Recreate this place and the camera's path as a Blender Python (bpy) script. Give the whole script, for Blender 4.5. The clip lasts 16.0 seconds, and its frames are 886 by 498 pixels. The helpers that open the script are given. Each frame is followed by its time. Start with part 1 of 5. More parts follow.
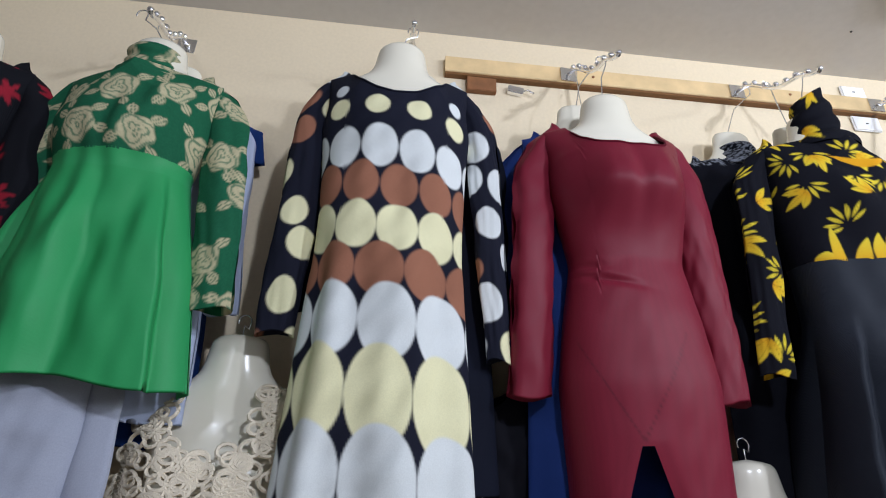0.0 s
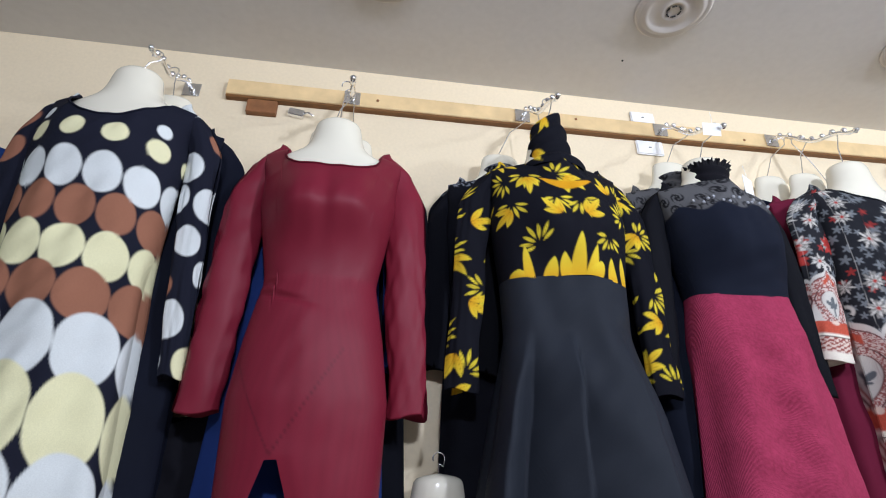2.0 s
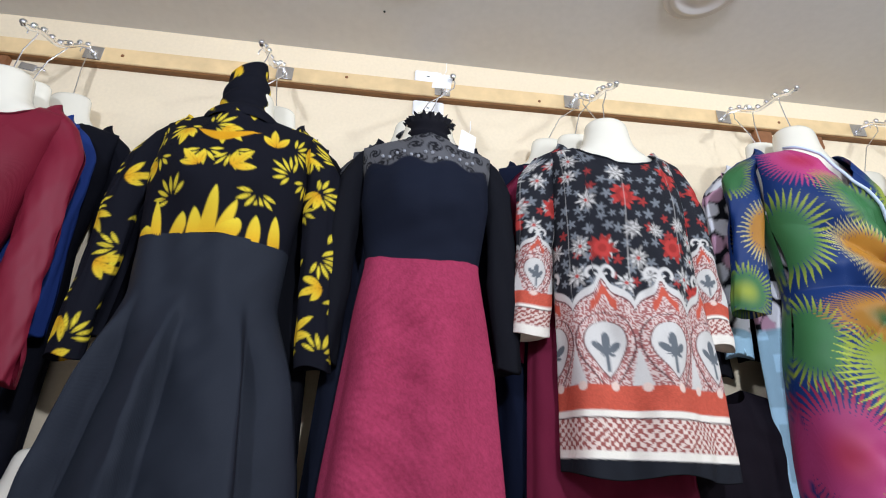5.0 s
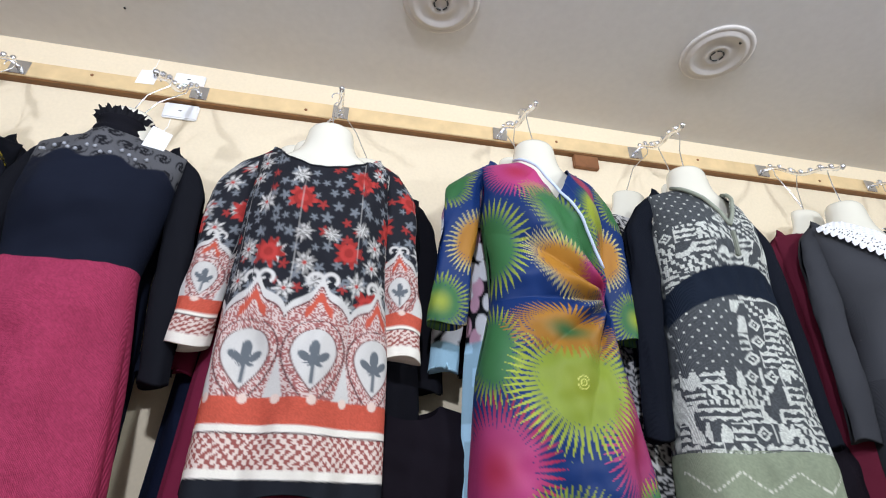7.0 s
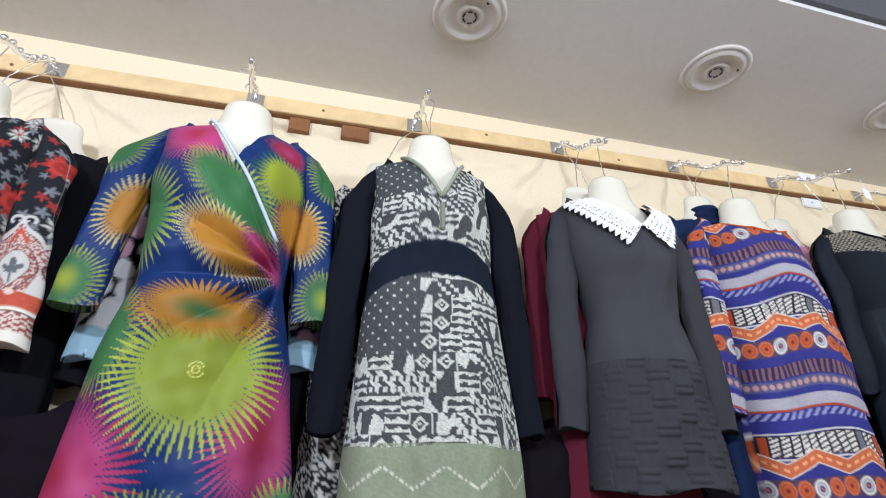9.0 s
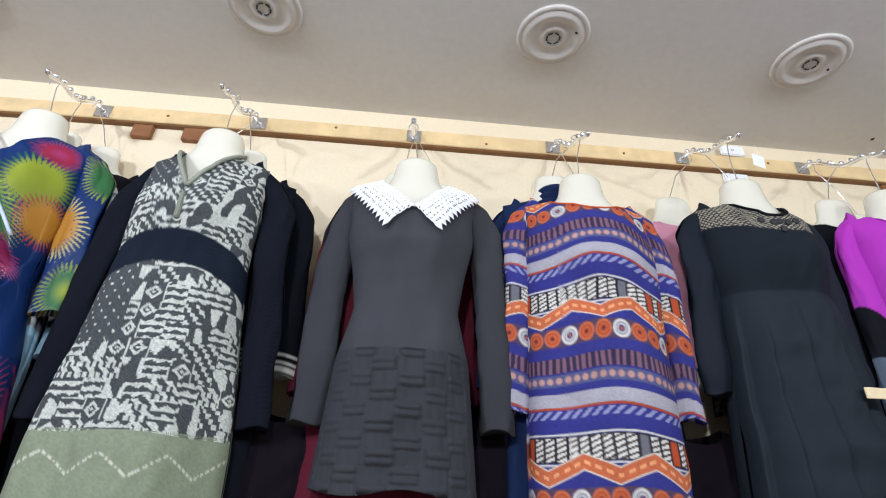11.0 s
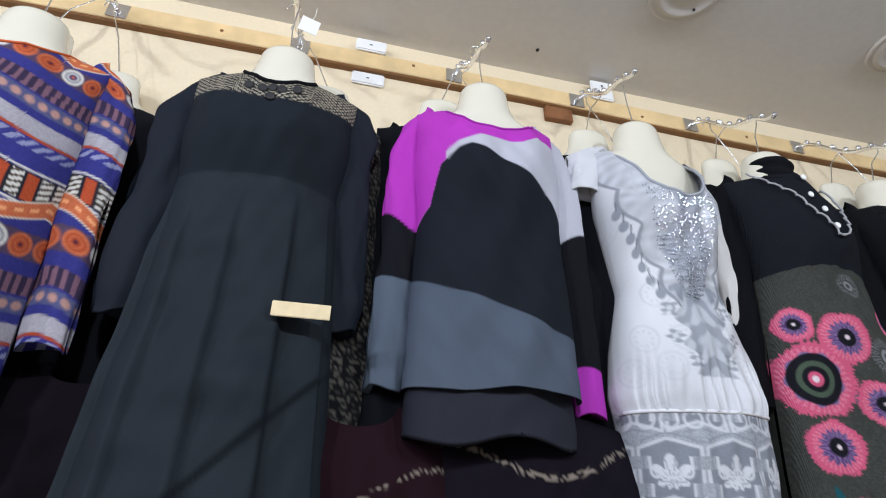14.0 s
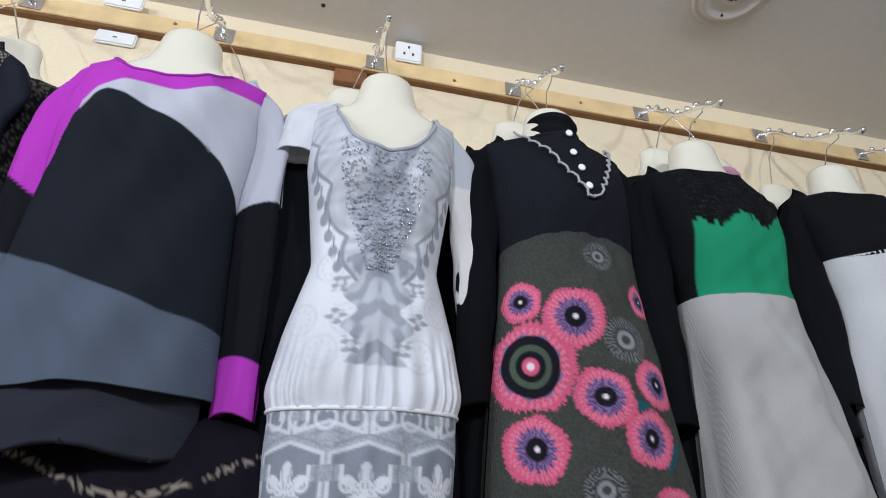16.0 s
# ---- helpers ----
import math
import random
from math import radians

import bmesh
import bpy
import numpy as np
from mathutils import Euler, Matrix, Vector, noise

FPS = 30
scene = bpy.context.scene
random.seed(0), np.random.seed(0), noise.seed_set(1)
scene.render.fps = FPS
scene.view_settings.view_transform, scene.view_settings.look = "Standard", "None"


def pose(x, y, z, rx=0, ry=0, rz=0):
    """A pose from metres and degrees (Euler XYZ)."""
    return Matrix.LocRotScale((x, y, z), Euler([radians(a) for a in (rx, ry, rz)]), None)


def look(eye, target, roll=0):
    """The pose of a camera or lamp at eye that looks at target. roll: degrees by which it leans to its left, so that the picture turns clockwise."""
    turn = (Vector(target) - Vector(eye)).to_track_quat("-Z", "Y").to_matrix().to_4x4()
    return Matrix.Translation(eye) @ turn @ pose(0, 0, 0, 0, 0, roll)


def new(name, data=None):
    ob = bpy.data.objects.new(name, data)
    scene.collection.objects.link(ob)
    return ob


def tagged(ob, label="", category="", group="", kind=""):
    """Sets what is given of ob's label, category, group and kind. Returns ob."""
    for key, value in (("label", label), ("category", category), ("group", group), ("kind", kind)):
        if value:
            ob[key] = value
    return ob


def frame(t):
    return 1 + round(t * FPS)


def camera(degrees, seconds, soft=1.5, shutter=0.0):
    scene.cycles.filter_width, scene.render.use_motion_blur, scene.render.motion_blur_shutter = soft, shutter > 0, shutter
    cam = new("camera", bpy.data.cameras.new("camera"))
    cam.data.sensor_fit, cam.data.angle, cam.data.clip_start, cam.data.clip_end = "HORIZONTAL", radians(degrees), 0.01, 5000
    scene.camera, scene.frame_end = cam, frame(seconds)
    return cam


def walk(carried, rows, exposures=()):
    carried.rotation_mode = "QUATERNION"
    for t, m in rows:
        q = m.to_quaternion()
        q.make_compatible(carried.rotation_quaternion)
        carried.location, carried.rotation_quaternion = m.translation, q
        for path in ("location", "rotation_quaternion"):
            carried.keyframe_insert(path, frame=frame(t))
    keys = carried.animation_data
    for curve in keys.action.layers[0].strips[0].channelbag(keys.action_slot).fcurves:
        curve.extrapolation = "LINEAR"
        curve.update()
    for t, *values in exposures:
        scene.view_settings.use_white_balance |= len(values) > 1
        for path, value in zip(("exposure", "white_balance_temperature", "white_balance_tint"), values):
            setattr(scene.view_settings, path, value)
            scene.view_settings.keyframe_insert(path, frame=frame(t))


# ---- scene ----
cam = camera(81.7, 16.0, soft=1.1)
PATH = [
    (0, (-0.07, 0.157, 1.45), (0.139, 1.971, 2.268), 0.9),
    (0.5, (0.116, 0.227, 1.445), (0.286, 2.043, 2.266), 2.0),
    (1, (0.258, 0.238, 1.439), (0.45, 2.07, 2.218), 3.0),
    (1.5, (0.453, 0.136, 1.453), (0.654, 1.946, 2.281), 2.5),
    (2, (0.626, 0.033, 1.439), (0.889, 1.807, 2.325), 0.2),
    (2.5, (0.76, 0.045, 1.44), (1.051, 1.791, 2.37), -0.1),
    (3, (0.921, 0.078, 1.467), (1.18, 1.82, 2.415), 0.4),
    (3.5, (1.148, 0.047, 1.445), (1.403, 1.826, 2.325), 0.5),
    (3.7, (1.223, 0.031, 1.427), (1.486, 1.829, 2.263), 0.2),
    (5.8, (1.811, 0.068, 1.454), (1.95, 1.851, 2.35), 3.4),
    (6, (1.897, 0.04, 1.458), (2.043, 1.807, 2.384), 4.1),
    (6.5, (2.096, -0.002, 1.432), (2.35, 1.747, 2.369), 1.7),
    (7, (2.271, 0.04, 1.423), (2.61, 1.759, 2.387), 0.6),
    (7.5, (2.495, 0.135, 1.444), (2.973, 1.814, 2.419), -0.7),
    (8, (2.611, 0.175, 1.455), (3.164, 1.839, 2.417), -1.8),
    (8.5, (2.798, 0.108, 1.443), (3.334, 1.789, 2.385), -2.0),
    (8.7, (2.887, 0.06, 1.45), (3.408, 1.75, 2.383), -1.8),
    (11, (3.942, -0.037, 1.418), (4.064, 1.699, 2.403), 2.3),
    (11.5, (4.131, 0.04, 1.421), (4.345, 1.77, 2.402), 1.2),
    (12, (4.333, 0.146, 1.435), (4.663, 1.848, 2.432), 0.3),
    (12.5, (4.604, 0.182, 1.427), (5.018, 1.875, 2.406), -1.3),
    (13, (4.846, 0.155, 1.421), (5.269, 1.862, 2.372), -1.3),
    (13.5, (5.031, 0.212, 1.441), (5.445, 1.933, 2.373), -0.3),
    (14, (5.168, 0.261, 1.447), (5.581, 1.979, 2.385), 0.8),
    (14.5, (5.336, 0.212, 1.447), (5.68, 1.955, 2.365), 2.4),
    (15, (5.473, 0.195, 1.451), (5.783, 1.951, 2.357), 3.2),
    (15.5, (5.666, 0.257, 1.457), (6.011, 1.989, 2.397), 2.2),
    (16, (5.884, 0.303, 1.481), (6.29, 2.017, 2.43), -0.1),
]
walk(cam, [(t, look(eye, target, roll)) for t, eye, target, roll in PATH])

# ---- light ----
world = bpy.data.worlds.new("room_air")
scene.world = world
world.use_nodes = True
world.node_tree.nodes["Background"].inputs[0].default_value = (0.9, 0.95, 1.0, 1)
world.node_tree.nodes["Background"].inputs[1].default_value = 0.01
scene.view_settings.exposure = 0.0


def bulb(x, y, z, watts, colour, radius):
    lamp = bpy.data.lights.new("ceiling_bulb", "POINT")
    lamp.shadow_soft_size, lamp.energy, lamp.color = radius, watts, colour
    ob = new("ceiling_bulb", lamp)
    ob.location = (x, y, z)
    return ob


# a row of bare bulbs hanging over the aisle
for lx, watts in ((-1.2, 14), (0.62, 84), (2.05, 124), (3.5, 86), (5.05, 78), (6.6, 66), (8.2, 54)):
    bulb(lx, -0.90, 2.48, watts, (0.83, 0.90, 1.0) if lx > 3 else (0.83, 0.895, 1.06), 0.05)

# ---- materials ----
def rgb(code):
    """Linear colour from a six-digit sRGB code."""
    v = [int(code[i:i + 2], 16) / 255 for i in (0, 2, 4)]
    return tuple(c / 12.92 if c <= 0.04045 else ((c + 0.055) / 1.055) ** 2.4 for c in v)


def C(code):
    return np.array(rgb(code))


def material(name, colour, rough=0.6, metal=0.0, vary=0.12, grain=60.0, bump=0.15, spots=None, sheen=0.0, coat=0.0, big=4.0, weave=0.0, spec=0.5):
    """A surface with grain, slow variation and relief; colour None reads the cloth's own print."""
    m = bpy.data.materials.new(name)
    m.use_nodes = True
    nt = m.node_tree
    b = nt.nodes["Principled BSDF"]
    b.inputs["Roughness"].default_value = rough
    b.inputs["Metallic"].default_value = metal
    b.inputs["Specular IOR Level"].default_value = spec
    b.inputs["Sheen Weight"].default_value = sheen
    b.inputs["Sheen Roughness"].default_value = 0.5
    b.inputs["Coat Weight"].default_value = coat
    tc = nt.nodes.new("ShaderNodeTexCoord")
    fine = nt.nodes.new("ShaderNodeTexNoise")
    fine.inputs["Scale"].default_value, fine.inputs["Detail"].default_value = grain, 4
    slow = nt.nodes.new("ShaderNodeTexNoise")
    slow.inputs["Scale"].default_value, slow.inputs["Detail"].default_value = big, 3
    for n in (fine, slow):
        nt.links.new(tc.outputs["Object"], n.inputs["Vector"])
    both = nt.nodes.new("ShaderNodeMath")
    both.operation = "ADD"
    nt.links.new(fine.outputs[0], both.inputs[0])
    nt.links.new(slow.outputs[0], both.inputs[1])
    gain = nt.nodes.new("ShaderNodeMapRange")
    gain.inputs[1].default_value, gain.inputs[2].default_value = 0.6, 1.4
    gain.inputs[3].default_value, gain.inputs[4].default_value = 1 - vary, 1 + vary
    nt.links.new(both.outputs[0], gain.inputs[0])
    mul = nt.nodes.new("ShaderNodeVectorMath")
    mul.operation = "MULTIPLY"
    if colour is None:
        att = nt.nodes.new("ShaderNodeAttribute")
        att.attribute_name = "Col"
        nt.links.new(att.outputs["Color"], mul.inputs[0])
    else:
        mul.inputs[0].default_value = colour
    nt.links.new(gain.outputs[0], mul.inputs[1])
    nt.links.new(mul.outputs[0], b.inputs["Base Color"])
    bp = nt.nodes.new("ShaderNodeBump")
    bp.inputs["Strength"].default_value, bp.inputs["Distance"].default_value = bump, 0.002
    if weave:
        wv = nt.nodes.new("ShaderNodeTexWave")
        wv.inputs["Scale"].default_value, wv.inputs["Distortion"].default_value = weave, 0.6
        nt.links.new(tc.outputs["Object"], wv.inputs["Vector"])
        add = nt.nodes.new("ShaderNodeMath")
        add.operation = "ADD"
        nt.links.new(wv.outputs["Fac"], add.inputs[0])
        nt.links.new(fine.outputs[0], add.inputs[1])
        nt.links.new(add.outputs[0], bp.inputs["Height"])
    else:
        nt.links.new(fine.outputs[0], bp.inputs["Height"])
    nt.links.new(bp.outputs[0], b.inputs["Normal"])
    return m


WALL = material("cream_emulsion", rgb("e6d6b8"), 0.7, vary=0.06, grain=90, bump=0.12, big=1.6)
# unseen walls: grey kept dark to hold down the bounced fill
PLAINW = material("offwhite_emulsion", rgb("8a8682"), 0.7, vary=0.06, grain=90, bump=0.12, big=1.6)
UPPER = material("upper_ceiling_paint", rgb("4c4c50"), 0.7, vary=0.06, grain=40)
CEIL = material("ceiling_paint", rgb("d0cdca"), 0.42, vary=0.05, grain=40, bump=0.08, big=1.2)
# unseen floor: beige lightened to bounce light onto the lower cloth
FLOORM = material("floor_tile", rgb("9c9082"), 0.35, vary=0.12, grain=30)
PINE = material("pine_batten", rgb("e0c392"), 0.5, vary=0.18, grain=18, bump=0.1, big=5)
DARKWOOD = material("brown_block", rgb("8a5a36"), 0.6, vary=0.25, grain=40)
CHROME = material("chrome", (0.90, 0.91, 0.93), 0.2, 1.0, vary=0.05, bump=0.02)
WHITEP = material("white_plastic", rgb("eeeeee"), 0.35, vary=0.03, bump=0.02)
# shade on the batten's underside, put into a brown colour
UNDERSHADE = material("stained_strip", rgb("7a5128"), 0.6, vary=0.2, grain=30)
ROSEP = material("white_disc_plastic", rgb("c6c0ba"), 0.4, vary=0.03, bump=0.02)
DARKP = material("dark_hole", (0.01, 0.01, 0.01), 0.7)
TORSO = material("glossy_torso_plastic", rgb("e2ddcc"), 0.22, vary=0.03, grain=8, bump=0.02, coat=0.3)
CLOTH = material("printed_cloth", None, 0.8, vary=0.10, grain=420, bump=0.25, weave=260, spec=0.06)
KNIT = material("knit_cloth", None, 0.85, vary=0.16, grain=260, bump=0.5, weave=150, spec=0.06)
SATIN = material("satin_cloth", None, 0.48, vary=0.05, grain=300, bump=0.12, weave=300, spec=0.18)
BLACKCLOTH = material("dark_cloth", None, 0.65, vary=0.12, grain=380, bump=0.2, weave=240, spec=0.10)
JEWEL = material("glass_beads", rgb("c8cdd6"), 0.15, 0.6, vary=0.2)

# ---- mesh helpers ----
def link_mesh(name, verts, faces, mat, parent=None, label="", col=None, smooth=True):
    me = bpy.data.meshes.new(name)
    me.from_pydata(verts if isinstance(verts, list) else verts.tolist(), [], faces if isinstance(faces, list) else faces.tolist())
    me.materials.append(mat)
    if smooth:
        me.polygons.foreach_set("use_smooth", [True] * len(me.polygons))
    if col is not None:
        at = me.color_attributes.new("Col", "FLOAT_COLOR", "POINT")
        at.data.foreach_set("color", np.hstack([col, np.ones((len(col), 1))]).astype(np.float32).ravel())
    ob = new(name, me)
    if parent is not None:
        ob.parent = parent
    if label:
        tagged(ob, label=label)
    return ob


def part(name, bm, mat, parent=None, label="", smooth=False):
    me = bpy.data.meshes.new(name)
    bm.to_mesh(me)
    bm.free()
    me.materials.append(mat)
    if smooth:
        me.polygons.foreach_set("use_smooth", [True] * len(me.polygons))
    ob = new(name, me)
    if parent is not None:
        ob.parent = parent
    if label:
        tagged(ob, label=label)
    return ob


def box_bm(x0, x1, y0, y1, z0, z1, bevel=0.0, bm=None):
    bm = bm or bmesh.new()
    got = bmesh.ops.create_cube(bm, size=1.0)["verts"]
    for v in got:
        v.co = Vector((x0 + (v.co.x + 0.5) * (x1 - x0), y0 + (v.co.y + 0.5) * (y1 - y0), z0 + (v.co.z + 0.5) * (z1 - z0)))
    if bevel:
        es = list({e for v in got for e in v.link_edges})
        bmesh.ops.bevel(bm, geom=es, offset=bevel, segments=2, affect="EDGES")
    return bm


def tube_bm(points, r, n=8, bm=None):
    """A round wire through points, its ends closed."""
    bm = bm or bmesh.new()
    pts = [Vector(p) for p in points]
    rings, side = [], Vector((1, 0.13, 0.07)).normalized()
    for i, p in enumerate(pts):
        d = (pts[min(i + 1, len(pts) - 1)] - pts[max(i - 1, 0)]).normalized()
        u = (side - d * side.dot(d)).normalized()
        side = u
        w = d.cross(u)
        rings.append([bm.verts.new(p + (u * math.cos(k * math.tau / n) + w * math.sin(k * math.tau / n)) * r) for k in range(n)])
    for a, b in zip(rings, rings[1:]):
        for k in range(n):
            bm.faces.new((a[k], a[(k + 1) % n], b[(k + 1) % n], b[k]))
    bm.faces.new(rings[0][::-1])
    bm.faces.new(rings[-1])
    return bm


def ball_bm(c, r, bm=None, u=10, v=7):
    bm = bm or bmesh.new()
    bmesh.ops.create_uvsphere(bm, u_segments=u, v_segments=v, radius=r, matrix=Matrix.Translation(c))
    return bm


def lathe_bm(prof, n=40, axis_m=None, bm=None):
    """Rings of (radius, height) about z."""
    bm = bm or bmesh.new()
    rings = []
    for r, z in prof:
        rings.append([bm.verts.new((r * math.cos(k * math.tau / n), r * math.sin(k * math.tau / n), z)) for k in range(n)])
    for a, b in zip(rings, rings[1:]):
        for k in range(n):
            bm.faces.new((a[k], a[(k + 1) % n], b[(k + 1) % n], b[k]))
    bm.faces.new(rings[-1])
    bm.faces.new(rings[0][::-1])
    if axis_m is not None:
        bmesh.ops.transform(bm, matrix=axis_m, verts=bm.verts)
    return bm


def grid_faces(nr, nc, base=0, flip=False):
    r, c = np.meshgrid(np.arange(nr - 1), np.arange(nc - 1), indexing="ij")
    a = base + r * nc + c
    f = np.stack([a, a + 1, a + nc + 1, a + nc], -1).reshape(-1, 4)
    return f[:, ::-1] if flip else f


def smoothstep(a, b, x):
    t = np.clip((x - a) / (b - a), 0, 1)
    return t * t * (3 - 2 * t)


def ripple(x, z, seed, freq=12.0, n=6):
    """Soft irregular waves, about -1 to 1."""
    rs = np.random.RandomState(seed)
    out = 0 * x
    for i in range(n):
        th, f, ph = rs.uniform(0, math.tau), freq * rs.uniform(0.5, 1.6), rs.uniform(0, math.tau)
        out = out + np.sin((x * math.cos(th) + z * math.sin(th) * 0.7) * f + ph)
    return out / math.sqrt(n) * 0.7


# ---- setting ----
WY, CZ = 1.50, 2.87
X0, X1, YB = -3.2, 10.6, -2.6


def setting(name, bm, mat, label):
    return tagged(part(name, bm, mat), label=label, kind="structure")


setting("floor", box_bm(X0 - 0.15, X1 + 0.15, YB - 0.15, WY + 0.15, -0.1, 0), FLOORM, "plain beige tiled shop floor")
UZ = 3.10
setting("ceiling", box_bm(X0 - 0.15, X1 + 0.15, YB - 0.15, 0.75, UZ, UZ + 0.1), UPPER, "plain dark grey upper ceiling over the aisle")


def soffit_z(y):
    """Underside of the soffit, rising a little towards the wall."""
    return CZ + 0.05 * (y - 1.05)


bm = box_bm(X0, X1, 0.755, WY - 0.0005, CZ, UZ + 0.1)
for v in bm.verts:
    if v.co.z < UZ:
        v.co.z = soffit_z(v.co.y)
setting("ceiling_soffit", bm, CEIL, "smooth grey-white painted soffit along the wall")
# board added over the soffit's pale front so that its edge is dark grey
setting("trim_soffit_edge", box_bm(X0, X1, 0.738, 0.7545, CZ + 0.005, UZ - 0.002, 0.002), UPPER, "dark grey board added over the soffit's front edge")
setting("wall_north", box_bm(X0, X1, WY, WY + 0.15, 0, UZ + 0.1), WALL, "cream painted wall behind the hanging clothes")
# closing walls out of view, darker than the cream one to weaken fill
setting("wall_south", box_bm(X0, X1, YB - 0.15, YB, 0, UZ + 0.1), PLAINW, "plain grey unseen wall, darkened to limit bounced light")
setting("wall_west", box_bm(X0 - 0.15, X0, YB, WY, 0, UZ + 0.1), PLAINW, "plain grey unseen wall, darkened to limit bounced light")
setting("wall_east", box_bm(X1, X1 + 0.15, YB, WY, 0, UZ + 0.1), PLAINW, "plain grey unseen wall, darkened to limit bounced light")

# the batten is nailed up by eye and wanders a little
BATTEN_X = (0.08, 1.7, 3.2, 4.6, 5.75, 6.6, X1 - 0.01)
BATTEN_Z = (2.699, 2.703, 2.722, 2.732, 2.741, 2.724, 2.705)


def batten_z(x):
    """Height of the batten's lower edge."""
    return float(np.interp(x, BATTEN_X, BATTEN_Z))


def board_bm(y0, lo, hi):
    """A planed board along the wall that follows the batten's line."""
    bm, rings = bmesh.new(), []
    for x, z in zip(BATTEN_X, BATTEN_Z):
        c = 0.003
        loop = ((y0 + c, z + lo), (y0, z + lo + c), (y0, z + hi - c), (y0 + c, z + hi), (WY - 0.001, z + hi), (WY - 0.001, z + lo))
        rings.append([bm.verts.new((x, y, q)) for y, q in loop])
    for a, b in zip(rings, rings[1:]):
        for k in range(6):
            bm.faces.new((a[k], a[(k + 1) % 6], b[(k + 1) % 6], b[k]))
    bm.faces.new(rings[0][::-1])
    bm.faces.new(rings[-1])
    bmesh.ops.recalc_face_normals(bm, faces=bm.faces)
    return bm


setting("trim_batten", board_bm(WY - 0.026, 0.004, 0.070), PINE, "long planed pine batten screwed to the wall under the ceiling")
# added strip: its dark brown gives the batten's underside its shade
setting("trim_strip", board_bm(WY - 0.024, -0.006, 0.0035), UNDERSHADE, "thin brown strip standing in for the pine batten's shaded underside")


def ceiling_disc(x, y, turn):
    ob = tagged(new("ceiling_disc"), "round white plastic ceiling cover with concentric rings", "ceiling cover", "row of ceiling covers")
    down = Matrix.Rotation(math.pi, 4, "X")
    disc = part("plate", lathe_bm([(0.118, 0.0), (0.12, 0.004), (0.112, 0.010), (0.104, 0.008), (0.100, 0.008), (0.092, 0.016), (0.082, 0.017), (0.074, 0.010), (0.045, 0.011), (0.040, 0.014), (0.030, 0.014), (0.027, 0.011), (0.006, 0.011)], 48, down), ROSEP, ob, smooth=True)
    for k in range(6):
        a0 = k * math.tau / 6
        pts = [(0.021 * math.cos(a0 + s * 0.75), 0.021 * math.sin(a0 + s * 0.75), -0.0135) for s in (0, 0.33, 0.66, 1)]
        part("slot", tube_bm(pts, 0.0026, 6), DARKP, disc, "dark slot")
    part("screw", ball_bm((0.075 * math.cos(2.2), 0.075 * math.sin(2.2), -0.0125), 0.0045), DARKP, disc, "dark screw")
    ob.matrix_basis = pose(x, y, soffit_z(y) - 0.0005, 2.86, 0, 0) @ Matrix.Rotation(math.radians(turn), 4, "Z")
    return ob


for i, dx in enumerate((-1.28, -0.34, 0.6, 1.525, 2.456, 3.42, 4.352, 5.238, 6.11, 6.95, 7.85, 8.75)):
    ceiling_disc(dx, 1.05, 35 * i)

# ---- garments ----
TORSO_MESH = []
ARMS = [(-1.42, 0.2, 0), (-0.762, 0.2, 8), (-0.04, 0.15, 0), (0.509, 0.22, 4), (1.138, 0.2, 2), (1.692, 0.25, 0), (2.171, 0.21, 3), (2.77, 0.15, 4), (3.334, 0.15, -4), (3.919, 0.23, 0), (4.462, 0.22, 3), (4.985, 0.17, 2), (5.489, 0.19, 3), (5.94, 0.19, 2), (6.402, 0.24, 2), (6.879, 0.25, 3), (7.371, 0.25, 4), (7.84, 0.24, 3), (8.3, 0.24, 0), (8.72, 0.24, 0)]


def arm_root(x):
    """Height of an arm's plate: on the batten, or on the bare wall before it begins."""
    return batten_z(x) + 0.035 if x > 0.1 else 2.72


def arm_height(x, y):
    """Height of the nearest arm's bar at the distance y."""
    drop = min(ARMS, key=lambda q: abs(q[0] - x))[1]
    return arm_root(x) + 0.005 - drop * (1.474 - y) / 0.30



